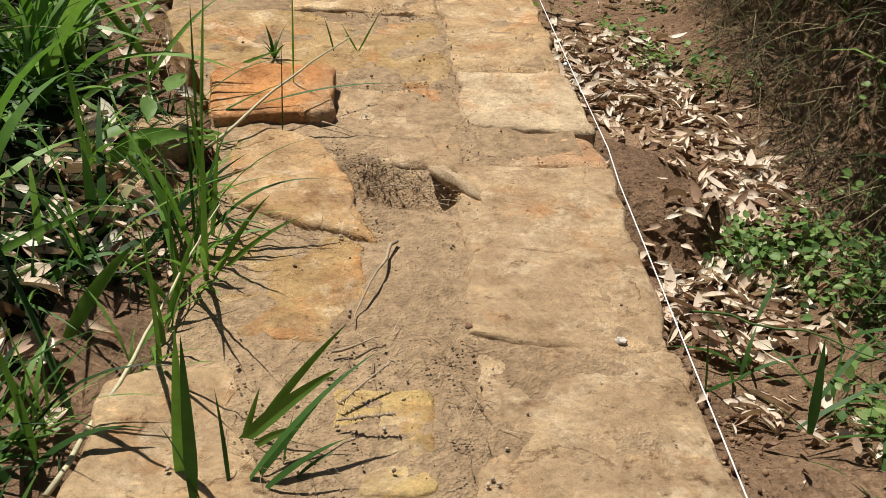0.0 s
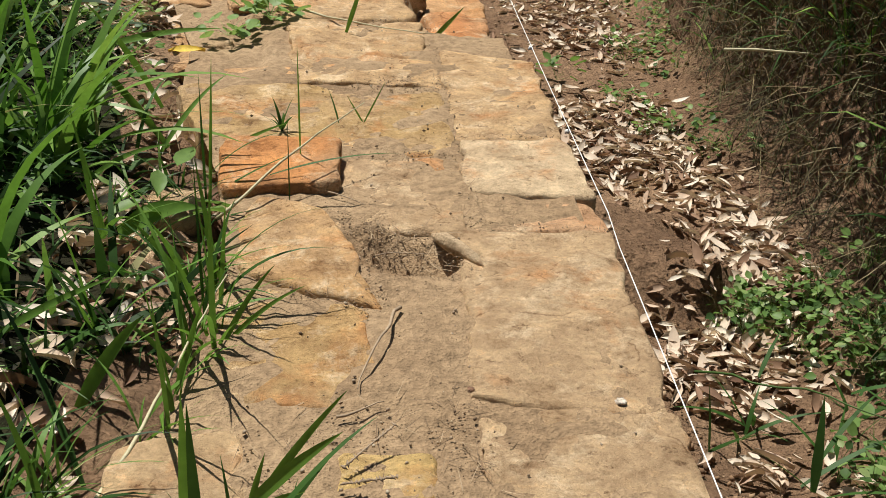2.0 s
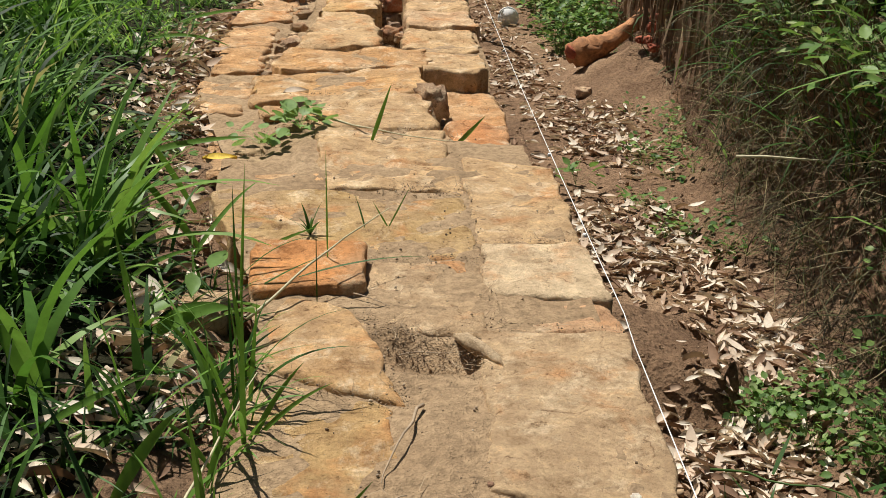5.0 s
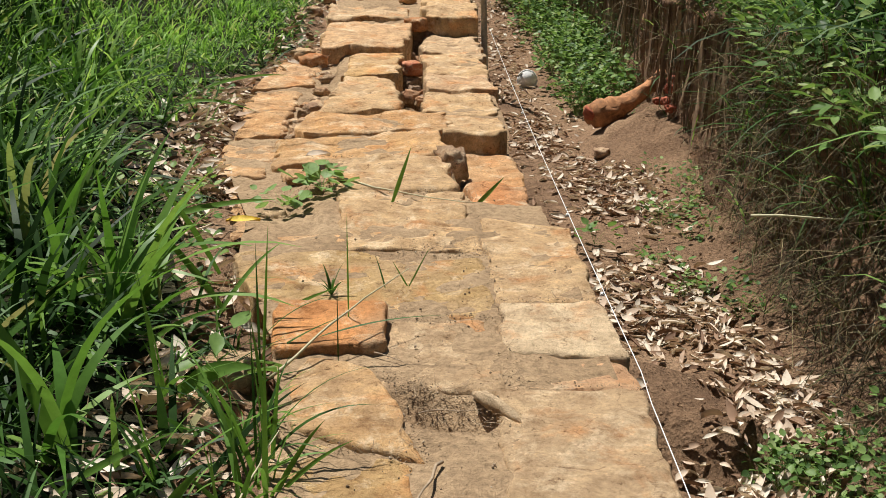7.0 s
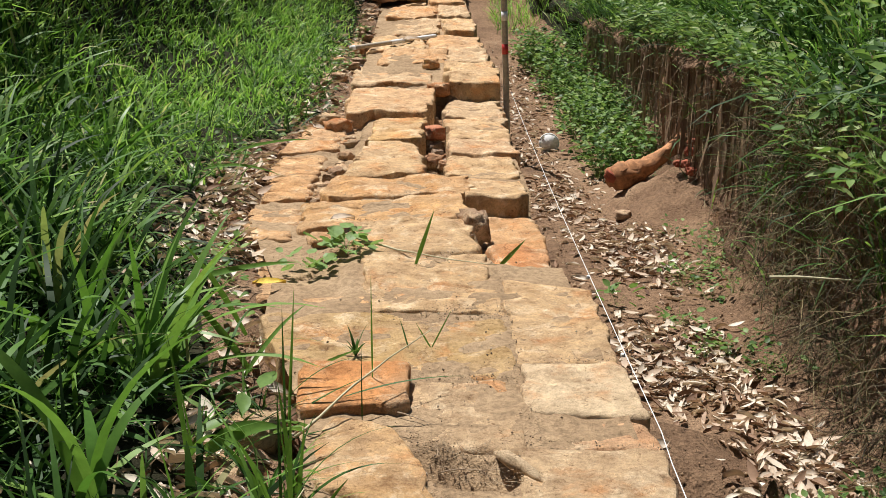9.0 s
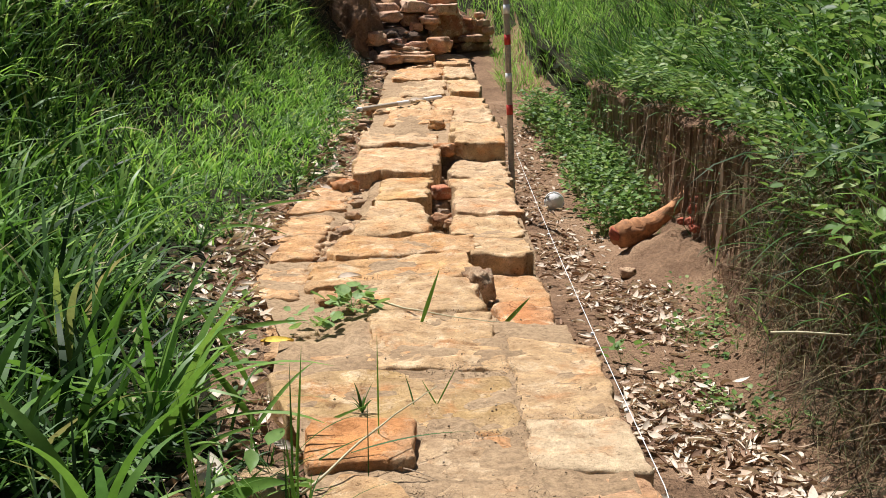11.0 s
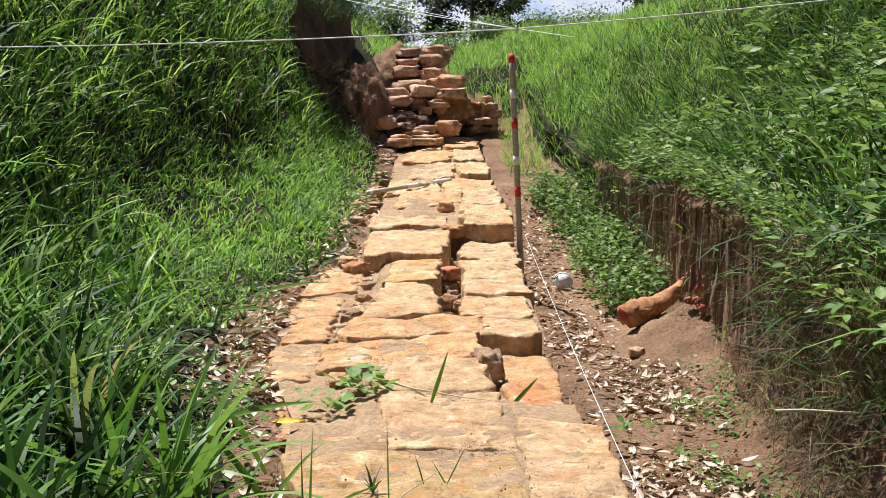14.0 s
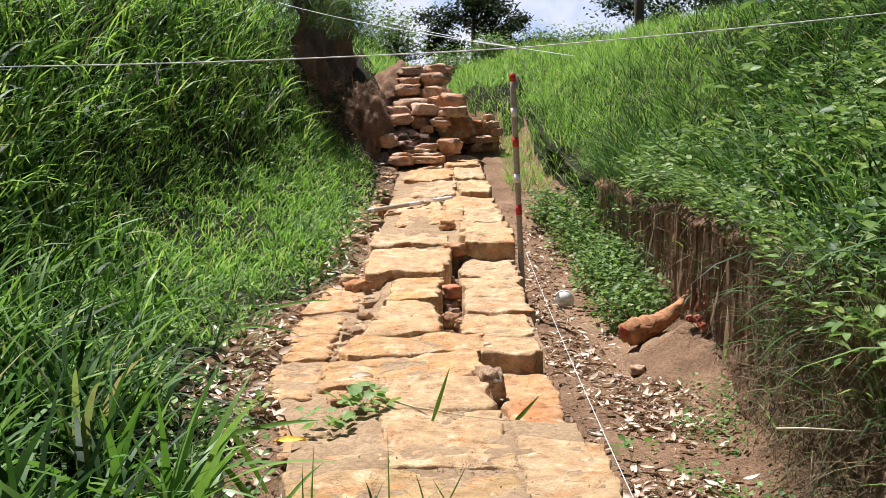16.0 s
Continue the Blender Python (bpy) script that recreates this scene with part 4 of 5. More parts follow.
# ---- single plants and small things on the wall ----
def stalk(name, pts, r, mat, label, category, leaves=(), leaf_mat=None):
    ob = thing(name, label, category, tuple(pts[0]))
    rad = [r * (1 - 0.75 * i / (len(pts) - 1)) for i in range(len(pts))]
    part("stem", tube(pts, rad, 6, 0.2), mat, ob)
    for (at, az, length, width, lean, droop) in leaves:
        v, f = blades(np.array([at], float), np.array([length]), np.array([width]), np.array([az]), np.array([lean]), np.array([droop]), 9)
        link_mesh("leaf", quick_mesh("leaf", v, f), leaf_mat or GRASS, ob)
    return ob


stalk("dry_grass_stalk", arc((-0.45, 1.36, -0.02), (-0.25, 2.10, 0.10), 0.01, 12, 0.008), 0.0055, CULM, "pale dry grass stalk leaning along the edge of the wall", "grass stalk")
stalk("dry_grass_stalk", arc((-0.33, 2.6, 0.0), (0.05, 2.95, 0.19), -0.015, 12, 0.006), 0.005, CULM, "pale grass stalk leaning over the orange brick", "grass stalk",
      [((-0.2, 2.72, 0.07), 0.0, 0.36, 0.008, 1.25, 0.35), ((-0.02, 2.88, 0.155), 2.0, 0.10, 0.006, 0.6, 0.3)])
stalk("dry_grass_stalk", arc((-0.30, 4.62, 0.05), (0.33, 4.22, 0.03), 0.02, 12, 0.008), 0.006, CULM, "dry grass stalk lying across the wall with two green leaves", "grass stalk")
stalk("twig", arc((0.12, 2.10, 0.016), (0.025, 1.79, 0.012), -0.006, 10, 0.02), 0.0045, TWIG, "thin bent brown twig lying on the wall", "twig")
stalk("twig", arc((-0.015, 1.70, 0.01), (0.075, 1.745, 0.012), 0, 6, 0.008), 0.0032, TWIG, "short brown twig lying on the wall", "twig")
stalk("twig", arc((-0.05, 2.74, 0.012), (0.05, 2.66, 0.01), 0, 6, 0.01), 0.0025, TWIG, "short brown twig in the earth joint", "twig")
stalk("twig", arc((0.07, 2.42, -0.02), (0.24, 2.42, -0.01), 0, 6, 0.01), 0.0022, TWIG, "thin root across the hollow in the wall", "twig")


def seed_head(a, b, label):
    ob = thing("seed_head", label, "grass seed", tuple(a))
    part("stem", tube(arc(a, b, 0, 8, 0.004), 0.0016, 5), TWIG, ob)
    pts = np.array([tuple(Vector(a).lerp(Vector(b), k / 13)) for k in range(14)])
    for q in pts:
        link_mesh("seed", quick_mesh("seed", *scattered((grit_v * (2.2, 0.8, 0.8), grit_f), q[None], U(0, 6, 1), U(-0.4, 0.4, 1), U(0, 3, 1), np.full(1, 0.0042))), TWIG, ob)


seed_head((0.0, 1.535, 0.02), (0.09, 1.615, 0.05), "dark grass seed head over the wall")
seed_head((0.0, 1.49, 0.02), (0.09, 1.48, 0.04), "dark grass seed head lying on the wall")

# the plant that leans over the near left blocks, and loose upright blades
def blade_plant(name, label, at, specs, mat=None):
    ob = thing(name, label, "grass plant", at)
    for (dx, dy, az, length, width, lean, droop) in specs:
        v, f = blades(np.array([(at[0] + dx, at[1] + dy, at[2])], float), np.array([length]), np.array([width]), np.array([az]), np.array([lean]), np.array([droop]), 10)
        link_mesh("leaf", quick_mesh("leaf", v, f), mat or GRASS, ob)
    return ob


blade_plant("grass_plant", "broad-bladed green grass leaning over the near blocks", (-0.15, 1.36, -0.01),
            [(0, 0, 0.55, 0.30, 0.020, 0.75, 0.5), (0.02, 0.02, 0.75, 0.22, 0.016, 0.9, 0.3), (-0.02, 0, 1.9, 0.16, 0.014, 0.3, 0.4), (0.03, -0.01, 0.2, 0.16, 0.012, 0.8, 0.5), (0.06, 0.05, 1.2, 0.09, 0.01, 0.3, 0.6), (0.08, 0.02, 0.3, 0.08, 0.01, 0.8, 0.6)])
blade_plant("grass_plant", "tall single green grass blade by the wall edge", (-0.22, 1.32, 0.0), [(0, 0, 1.75, 0.28, 0.022, 0.1, 0.12), (0.01, 0.0, 2.6, 0.14, 0.008, 0.3, 0.5)])
blade_plant("grass_plant", "arching green grass tuft at the wall edge", (-0.31, 2.12, -0.03),
            [(0, 0, 0.3, 0.42, 0.012, 0.3, 1.4), (0.01, 0.03, 0.0, 0.34, 0.010, 0.5, 1.2), (0, 0, 1.0, 0.3, 0.012, 0.25, 0.6), (-0.02, 0, 2.6, 0.34, 0.012, 0.3, 1.2), (0, -0.03, 5.6, 0.30, 0.011, 0.4, 1.3), (0.02, 0, 0.8, 0.2, 0.01, 0.5, 0.9), (0, 0.02, 1.7, 0.36, 0.009, 0.08, 0.3)])
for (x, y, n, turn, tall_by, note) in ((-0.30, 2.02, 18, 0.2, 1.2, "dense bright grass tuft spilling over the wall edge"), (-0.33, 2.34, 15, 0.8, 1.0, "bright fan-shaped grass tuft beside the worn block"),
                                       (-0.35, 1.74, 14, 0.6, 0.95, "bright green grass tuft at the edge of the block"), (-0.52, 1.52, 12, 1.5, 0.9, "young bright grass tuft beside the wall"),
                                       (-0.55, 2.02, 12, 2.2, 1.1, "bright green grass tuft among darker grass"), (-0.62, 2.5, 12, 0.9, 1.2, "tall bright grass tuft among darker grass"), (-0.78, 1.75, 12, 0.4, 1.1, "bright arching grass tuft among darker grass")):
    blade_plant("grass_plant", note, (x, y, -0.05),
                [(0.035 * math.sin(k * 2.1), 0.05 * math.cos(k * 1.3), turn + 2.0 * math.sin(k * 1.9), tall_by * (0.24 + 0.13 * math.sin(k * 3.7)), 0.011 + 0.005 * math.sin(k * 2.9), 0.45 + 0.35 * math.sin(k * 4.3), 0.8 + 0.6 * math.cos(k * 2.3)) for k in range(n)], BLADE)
blade_plant("grass_plant", "upright thin grass stems beside the orange brick", (-0.37, 2.72, -0.02),
            [(0, 0, 1.6, 0.36, 0.008, 0.02, 0.1), (0.0, 0.05, 0.2, 0.30, 0.014, 1.0, 0.35), (0.22, -0.02, 1.5, 0.26, 0.006, 0.03, 0.05), (-0.05, 0, 2.9, 0.3, 0.012, 0.5, 1.2), (-0.04, 0.1, 0.4, 0.3, 0.012, 0.7, 0.9)])
def ribbon(a, b, width, sag=0.0, n=9):
    """One flat grass leaf from a to b, its broad side towards -y and up"""
    pts = arc(a, b, -sag, n)
    t = (pts[-1] - pts[0]).normalized()
    side = t.cross(Vector((0, -0.8, 0.6))).normalized()
    v = []
    for i, p in enumerate(pts):
        k = i / n
        w = width * 0.5 * min(1, 0.55 + 1.6 * k) * (1 - 0.97 * k ** 2.4)
        v += [p - side * w, p + Vector((0, 0.15 * w, -0.25 * w)), p + side * w]
    f = [(3 * i + j, 3 * i + j + 1, 3 * i + j + 4, 3 * i + j + 3) for i in range(n) for j in (0, 1)]
    return quick_mesh("leaf", [tuple(q) for q in v], f)


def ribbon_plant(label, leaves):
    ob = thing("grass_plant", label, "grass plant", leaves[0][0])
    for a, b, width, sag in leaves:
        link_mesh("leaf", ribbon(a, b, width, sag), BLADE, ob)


ribbon_plant("broad green grass leaf standing upright by the near block", [((-0.25, 1.39, -0.04), (-0.24, 1.39, 0.27), 0.024, 0)])
ribbon_plant("two broad green grass leaves leaning over the near blocks", [((-0.17, 1.47, -0.02), (0.0, 1.47, 0.14), 0.026, 0.01), ((-0.15, 1.49, -0.02), (0.01, 1.49, 0.21), 0.016, 0.01), ((-0.15, 1.46, -0.02), (-0.06, 1.42, 0.06), 0.014, 0.01), ((-0.16, 1.48, -0.02), (-0.13, 1.5, 0.08), 0.012, 0)])
ribbon_plant("bright grass tuft spreading over the worn edge block", [((-0.27, 2.01, -0.05), (-0.14, 2.01, 0.17), 0.014, 0.02), ((-0.27, 2.03, -0.05), (-0.08, 2.03, 0.11), 0.012, 0.02), ((-0.28, 2.16, -0.05), (-0.25, 2.16, 0.25), 0.012, 0), ((-0.34, 1.89, -0.06), (-0.27, 1.89, 0.16), 0.016, 0.01), ((-0.34, 1.96, -0.06), (-0.45, 1.96, 0.07), 0.013, 0.02), ((-0.35, 2.26, -0.05), (-0.47, 2.26, 0.15), 0.018, 0.02), ((-0.34, 2.24, -0.05), (-0.42, 2.2, 0.18), 0.014, 0.02), ((-0.3, 2.1, -0.05), (-0.36, 2.05, 0.2), 0.014, 0.01)])
ribbon_plant("broad pale green leaf lit by the sun among grass", [((-0.56, 2.51, 0.0), (-0.35, 2.51, 0.07), 0.055, 0.03), ((-0.52, 1.81, -0.05), (-0.37, 1.81, 0.17), 0.032, 0.02), ((-0.70, 1.93, 0.05), (-0.44, 1.93, 0.19), 0.018, 0.01)])
ribbon_plant("slender grass leaves crossing the orange brick", [((-0.39, 3.06, -0.02), (-0.17, 3.06, 0.09), 0.014, 0.01), ((-0.36, 2.7, -0.04), (-0.33, 2.7, 0.4), 0.010, 0), ((-0.13, 2.93, 0.03), (-0.13, 2.93, 0.37), 0.006, 0)])
ribbon_plant("long dark green grass leaves beside the wall", [((-0.54, 3.2, -0.04), (-0.78, 3.2, 0.28), 0.026, 0.02), ((-0.56, 3.1, -0.04), (-0.36, 3.3, 0.16), 0.016, 0.03), ((-0.6, 3.5, -0.02), (-0.8, 3.45, 0.34), 0.022, 0.03), ((-0.72, 2.79, 0.0), (-0.45, 2.79, 0.13), 0.016, 0.03)])
ribbon_plant("green grass leaves rising over the dry stalk", [((-0.01, 4.32, 0.0), (0.07, 4.32, 0.24), 0.02, 0), ((0.35, 4.59, -0.1), (0.48, 4.59, 0.04), 0.022, 0), ((0.05, 3.3, 0.0), (0.12, 3.3, 0.14), 0.006, 0), ((0.05, 3.3, 0.0), (0.0, 3.3, 0.09), 0.006, 0)])
ribbon_plant("green grass leaves lying over the edge of the wall", [((-0.95, 4.15, -0.02), (-0.48, 4.2, 0.05), 0.03, 0.02), ((-1.25, 6.2, 0.05), (-0.8, 6.15, 0.02), 0.022, 0.04), ((-1.2, 6.9, 0.02), (-0.72, 7.3, 0.03), 0.024, 0.03)])

blade_plant("sprout", "small dark green spiky sprout rooted in a joint", (-0.20, 3.235, 0.0),
            [(0, 0, a, 0.10 + 0.025 * math.sin(a * 3), 0.011, 0.5 + 0.3 * math.sin(a * 5), 0.6) for a in (0.1, 0.8, 1.5, 2.2, 2.9, 3.6, 4.3, 5.0, 5.7)])


def leafy(name, label, at, leaves, size, shape, spread, high, mat=None):
    ob = thing(name, label, "weed", at)
    base = np.array([at])
    for k in range(leaves):
        w = weeds(base, 1, size, spread, high, shape)
        link_mesh("leaf", quick_mesh("leaf", *w[0]), mat or WEED, ob)
        link_mesh("stem", quick_mesh("stem", *w[1]), mat or WEED, ob)
    return ob


PALM = leaf_shape(1.0, 0.95, 0.06, 0.5)
leafy("weed", "round-leaved green weed growing among the stones", (-0.32, 4.55, 0.0), 26, 0.062, PALM, 0.12, 0.09, PALE_WEED)
leafy("weed", "round-leaved green weed growing among the stones", (-0.47, 4.35, -0.02), 18, 0.058, PALM, 0.12, 0.07, PALE_WEED)
leafy("weed", "broad-leaved green weed in the grass by the wall", (-0.47, 2.62, -0.02), 6, 0.10, leaf_shape(1, 0.46, 0.12, 0.6), 0.09, 0.16)
leafy("weed", "small green weed at the foot of the bank", (1.27, 4.96, -0.5), 16, 0.045, ROUND, 0.1, 0.1)
leafy("weed", "small green weed at the trench edge", (1.02, 5.29, -0.5), 14, 0.06, ROUND, 0.12, 0.12)
leafy("weed", "young broad-leaved plant on top of the bank", (2.5, 9.1, 1.12), 18, 0.17, leaf_shape(1, 0.55, 0.1, 0.7), 0.16, 1.0)

yl = leaf_shape(0.14, 0.045, 0.25, 0.3)
link_leaf = link_mesh("fallen_leaf", quick_mesh("fallen_leaf", *scattered(yl, np.array([(-0.66, 4.06, -0.0)]), np.array([0.4]), np.array([0.05]), np.array([0.3]), np.array([1.0]))), YELLOW)
tagged(link_leaf, "bright yellow fallen leaf among the weeds", "leaf")
for x, y, z, az, s in ((-0.42, 4.98, 0.02, 0.5, 0.13), (-0.66, 3.55, -0.03, 1.0, 0.12), (-0.7, 3.35, -0.01, 2.0, 0.13), (-0.2, 12.0, 0.30, 0.3, 0.2), (-0.15, 11.9, 0.3, 1.2, 0.17), (0.78, 4.33, -0.38, 0.1, 0.1), (1.15, 1.66, -0.26, 0.2, 0.16)):
    ob = link_mesh("fallen_leaf", quick_mesh("fallen_leaf", *scattered(leaf_shape(1, 0.36, 0.25, 0.9, 6), np.array([(x, y, z + 0.02)]), np.array([az]), np.array([-0.05]), np.array([0.3]), np.array([s]))), DEAD)
    tagged(ob, "large curled brown dead leaf", "leaf", "large dead leaves")
rubble(0.53, 1.735, 0.008, 0.011, (0.7, 0.66, 0.58), name="pebble", squash=0.5)
rubble(0.245, 1.79, 0.005, 0.008, (0.25, 0.15, 0.1), name="pebble", squash=0.5)

# ---- near plants in the trench ----
blade_plant("grass_plant", "green grass plant with a broad leaf in the trench", (1.0, 1.83, -0.30),
            [(0, 0, 1.45, 0.22, 0.026, 0.15, 0.2), (-0.02, 0.02, 0.2, 0.3, 0.013, 1.0, 0.5), (0, 0, 2.8, 0.22, 0.012, 0.9, 0.5), (0.02, -0.02, 5.6, 0.22, 0.013, 0.9, 0.6), (0.05, 0.1, 0.6, 0.25, 0.013, 0.8, 0.7)])
blade_plant("grass_plant", "single upright green grass blade in the trench", (0.83, 2.02, -0.33), [(0, 0, 1.9, 0.17, 0.016, 0.15, 0.15), (0.0, 0, 0.2, 0.10, 0.012, 1.2, 0.2), (0.05, 0.02, 6.0, 0.35, 0.008, 1.2, 0.1)])
for k, (x, y) in enumerate(((1.12, 2.0), (1.2, 1.75), (1.05, 1.62), (1.3, 1.95), (0.98, 2.22), (1.24, 2.2))):
    blade_plant("grass_plant", "low green grass tuft on the trench floor", (x, y, float(land(x, y)) - 0.01),
                [(0.01 * j, 0.012 * j, 1.1 * j + k, 0.14 + 0.05 * (j % 3), 0.011 + 0.003 * (j % 2), 0.5 + 0.2 * (j % 3), 0.7) for j in range(7)])
stalk("creeping_stem", arc((0.84, 2.22, -0.24), (1.28, 1.75, -0.16), -0.04, 12, 0.02), 0.0035, WEED, "thin green creeping stem over the trench floor", "stem",
      [((0.95, 2.1, -0.18), 0.9, 0.14, 0.012, 0.9, 0.4), ((1.1, 1.95, -0.13), 5.8, 0.14, 0.012, 0.9, 0.6), ((1.2, 1.85, -0.14), 1.0, 0.16, 0.012, 0.8, 0.6)])
leafy("weed", "round-leaved green weed on the trench floor", (1.22, 2.02, -0.32), 14, 0.05, ROUND, 0.1, 0.1)
stalk("dry_plant", arc((1.22, 3.45, 0.20), (1.75, 3.3, 0.18), -0.02, 12, 0.006), 0.006, CULM, "pale dry stem jutting from the bank", "stem", [((1.5, 3.36, 0.2), 0.3, 0.12, 0.013, 2.8, 0.1)])
for k in range(8):
    y = 2.6 + 0.35 * k
    blade_plant("grass_plant", "long green grass hanging from the bank", (face_foot(y) + 0.04, y, 0.35 + 0.2 * math.sin(k * 1.7)),
                [(0, 0.02 * j, 2.6 + 0.5 * j + 0.4 * math.sin(k), 0.4 + 0.1 * math.sin(j + k), 0.010, 0.8 + 0.2 * j, 0.8) for j in range(4)])

# ---- cords ----
def cord(pts, label, r=0.0015):
    ob = part("cord", tube(pts, r, 6), CORD, None)
    return tagged(ob, label, "string", "marking strings")


cord(arc((0.628, 1.0, 0.006), (0.674, 2.42, 0.0), 0, 8) + arc((0.682, 2.6, 0.01), (0.79, 9.60, 0.06), 0.04, 24), "white string stretched along the edge of the wall")
for y in (3.28, 4.2, 6.3):
    x = 0.682 + 0.108 * (y - 2.6) / 7.0
    knot = rubble(x, y, 0.0 - 0.02, 0.009, (0.8, 0.8, 0.76), name="knot", squash=0.8, mat=CORD, parent=bpy.data.objects["cord"])
HI = [(-2.75, 6, 1.62), (0.488, 6, 1.675), (2.85, 6, 1.86)]
line = cord(arc(HI[0], HI[1], 0.02, 14) + arc(HI[1], HI[2], 0.01, 10)[1:], "white string stretched across the trench at head height", 0.0036)
part("hanging_end", tube(arc((-1.547, 6, 1.63), (-1.54, 6, 1.50), 0, 6, 0.005), [0.003, 0.003, 0.004, 0.006, 0.007, 0.008, 0.005], 6), CORD, line)
part("knot", tube(arc((0.483, 6, 1.695), (0.493, 6, 1.645), 0, 4), 0.006, 6), CORD, line)
cord(arc((-1.6, 11.5, 2.45), (0.488, 6.0, 1.675), 0.03, 14), "thin white string running down from the bank", 0.0022)
cord(arc((-0.5, 12.5, 2.3), (0.86, 6.4, 1.64), 0.02, 14), "thin white string running down from the bank", 0.0022)

# ---- survey pole and rod ----
def banded(name, a, b, r, bands, label, category):
    """A round staff from a to b; bands: (from, to, paint), as parts of its length"""
    a, b = Vector(a), Vector(b)
    ob = thing(name, label, category, tuple(a))
    part("shaft", tube([a.lerp(b, k / 12) for k in range(13)], r, 14, 0.04), POLE_WOOD, ob)
    for s0, s1, mat in bands:
        part("band", tube([a.lerp(b, s0), a.lerp(b, s1)], r + 0.0015, 14), mat, ob, "red painted band" if mat is POLE_RED else "white painted band")
    return ob


banded("survey_pole", (0.77, 9.62, -0.56), (0.685, 9.6, 1.64), 0.027,
       [(0.965, 0.999, POLE_RED), (0.825, 0.86, POLE_WHITE), (0.705, 0.745, POLE_RED), (0.56, 0.595, POLE_WHITE), (0.43, 0.47, POLE_RED)], "upright wooden survey pole with red and white bands", "survey pole")
banded("survey_rod", (-0.74, 11.75, 0.25), (0.16, 12.7, 0.30), 0.024,
       [(0.0, 0.04, POLE_WHITE), (0.45, 0.6, POLE_WHITE), (0.78, 0.99, POLE_WHITE)], "wooden survey rod with white bands lying across the wall", "survey rod")

# ---- trench things ----
def cup(x, y, z):
    ob = thing("plastic_cup", "crumpled white plastic cup lying in the trench", "cup", (x, y, z))
    bm = tube([(x, y - 0.05, z + 0.07), (x + 0.01, y, z + 0.075), (x + 0.02, y + 0.07, z + 0.07)], [0.085, 0.078, 0.06], 20, 0.1)
    part("body", bm, PLASTIC, ob)
    ring = tube([(x + 0.088 * math.cos(a), y - 0.056 + 0.02 * math.sin(a), z + 0.075 + 0.088 * math.sin(a)) for a in [k * math.tau / 24 for k in range(25)]], 0.008, 6)
    part("rim", ring, PLASTIC, ob)


cup(1.17, 10.0, -0.53)


def clay_log():
    ob = thing("clay_pipe", "broken orange-brown earthen pipe lying on a soil heap", "clay pipe", (1.45, 7.9, -0.4))
    part("body", tube(arc((1.40, 7.85, -0.34), (2.0, 8.2, -0.10), 0.075, 14, 0.02), [0.078, 0.096, 0.1, 0.097, 0.09, 0.082, 0.074, 0.066, 0.06, 0.056, 0.053, 0.052, 0.054, 0.052, 0.045], 18, 0.5), CLAY, ob)
    # solid disc in a darker, redder clay than the body
    part("broken_end", tube([(1.385, 7.84, -0.348), (1.397, 7.848, -0.342)], [0.05, 0.06], 14, 0.5), RED_CLAY, ob, "darker red clay disc on the broken end")


clay_log()
def heap(at, size):
    """Loose soil that slid from the bank: steep at the back, spread at the foot"""
    bm = bmesh.new()
    rings = []
    for i in range(34):
        r = i / 33
        rings.append([bm.verts.new((at[0] + size[0] * r * math.cos(a), at[1] + size[1] * r * math.sin(a),
                                    at[2] + size[2] * (1 - r) ** 1.25 * (1 + 0.25 * fbm(r * math.cos(a), r * math.sin(a), 0, 2.2)) + 0.03 * fbm(r * math.cos(a), r * math.sin(a), 1, 9) - 0.06 * r))
                      for a in [k * math.tau / 72 for k in range(72)]])
    for p, q in zip(rings, rings[1:]):
        for k in range(72):
            bm.faces.new((p[k], q[k], q[(k + 1) % 72], p[(k + 1) % 72]))
    bmesh.ops.remove_doubles(bm, verts=bm.verts, dist=0.0005)
    return tagged(part("mound", bm, SOIL), "crumbled brown soil mound against the bank", "soil mound")


mound = heap((2.02, 7.6, -0.56), (0.9, 1.25, 0.44))
for x, y, z, s in ((1.88, 7.5, -0.18, 0.05), (1.92, 7.6, -0.11, 0.05), (1.88, 7.4, -0.21, 0.045), (1.95, 7.7, -0.06, 0.045), (1.84, 7.62, -0.2, 0.04)):
    tagged(rubble(x, y, z, s, RUST, mat=RED_CLAY, name="clay_lump", parent=mound), "lump of red clay")
rubble(1.40, 7.3, -0.5, 0.06, (0.4, 0.27, 0.18), name="stone", parent=mound)
for k in range(26):
    y = 2.9 + 0.31 * k
    x = 0.8 + 0.5 * abs(math.sin(k * 3.3))
    tagged(rubble(x, y, float(land(x, y)) + 0.004, 0.014 + 0.02 * abs(math.sin(k * 1.9)), (0.32, 0.22, 0.15), name="pebble", parent=ground, turn=40 * k), "")

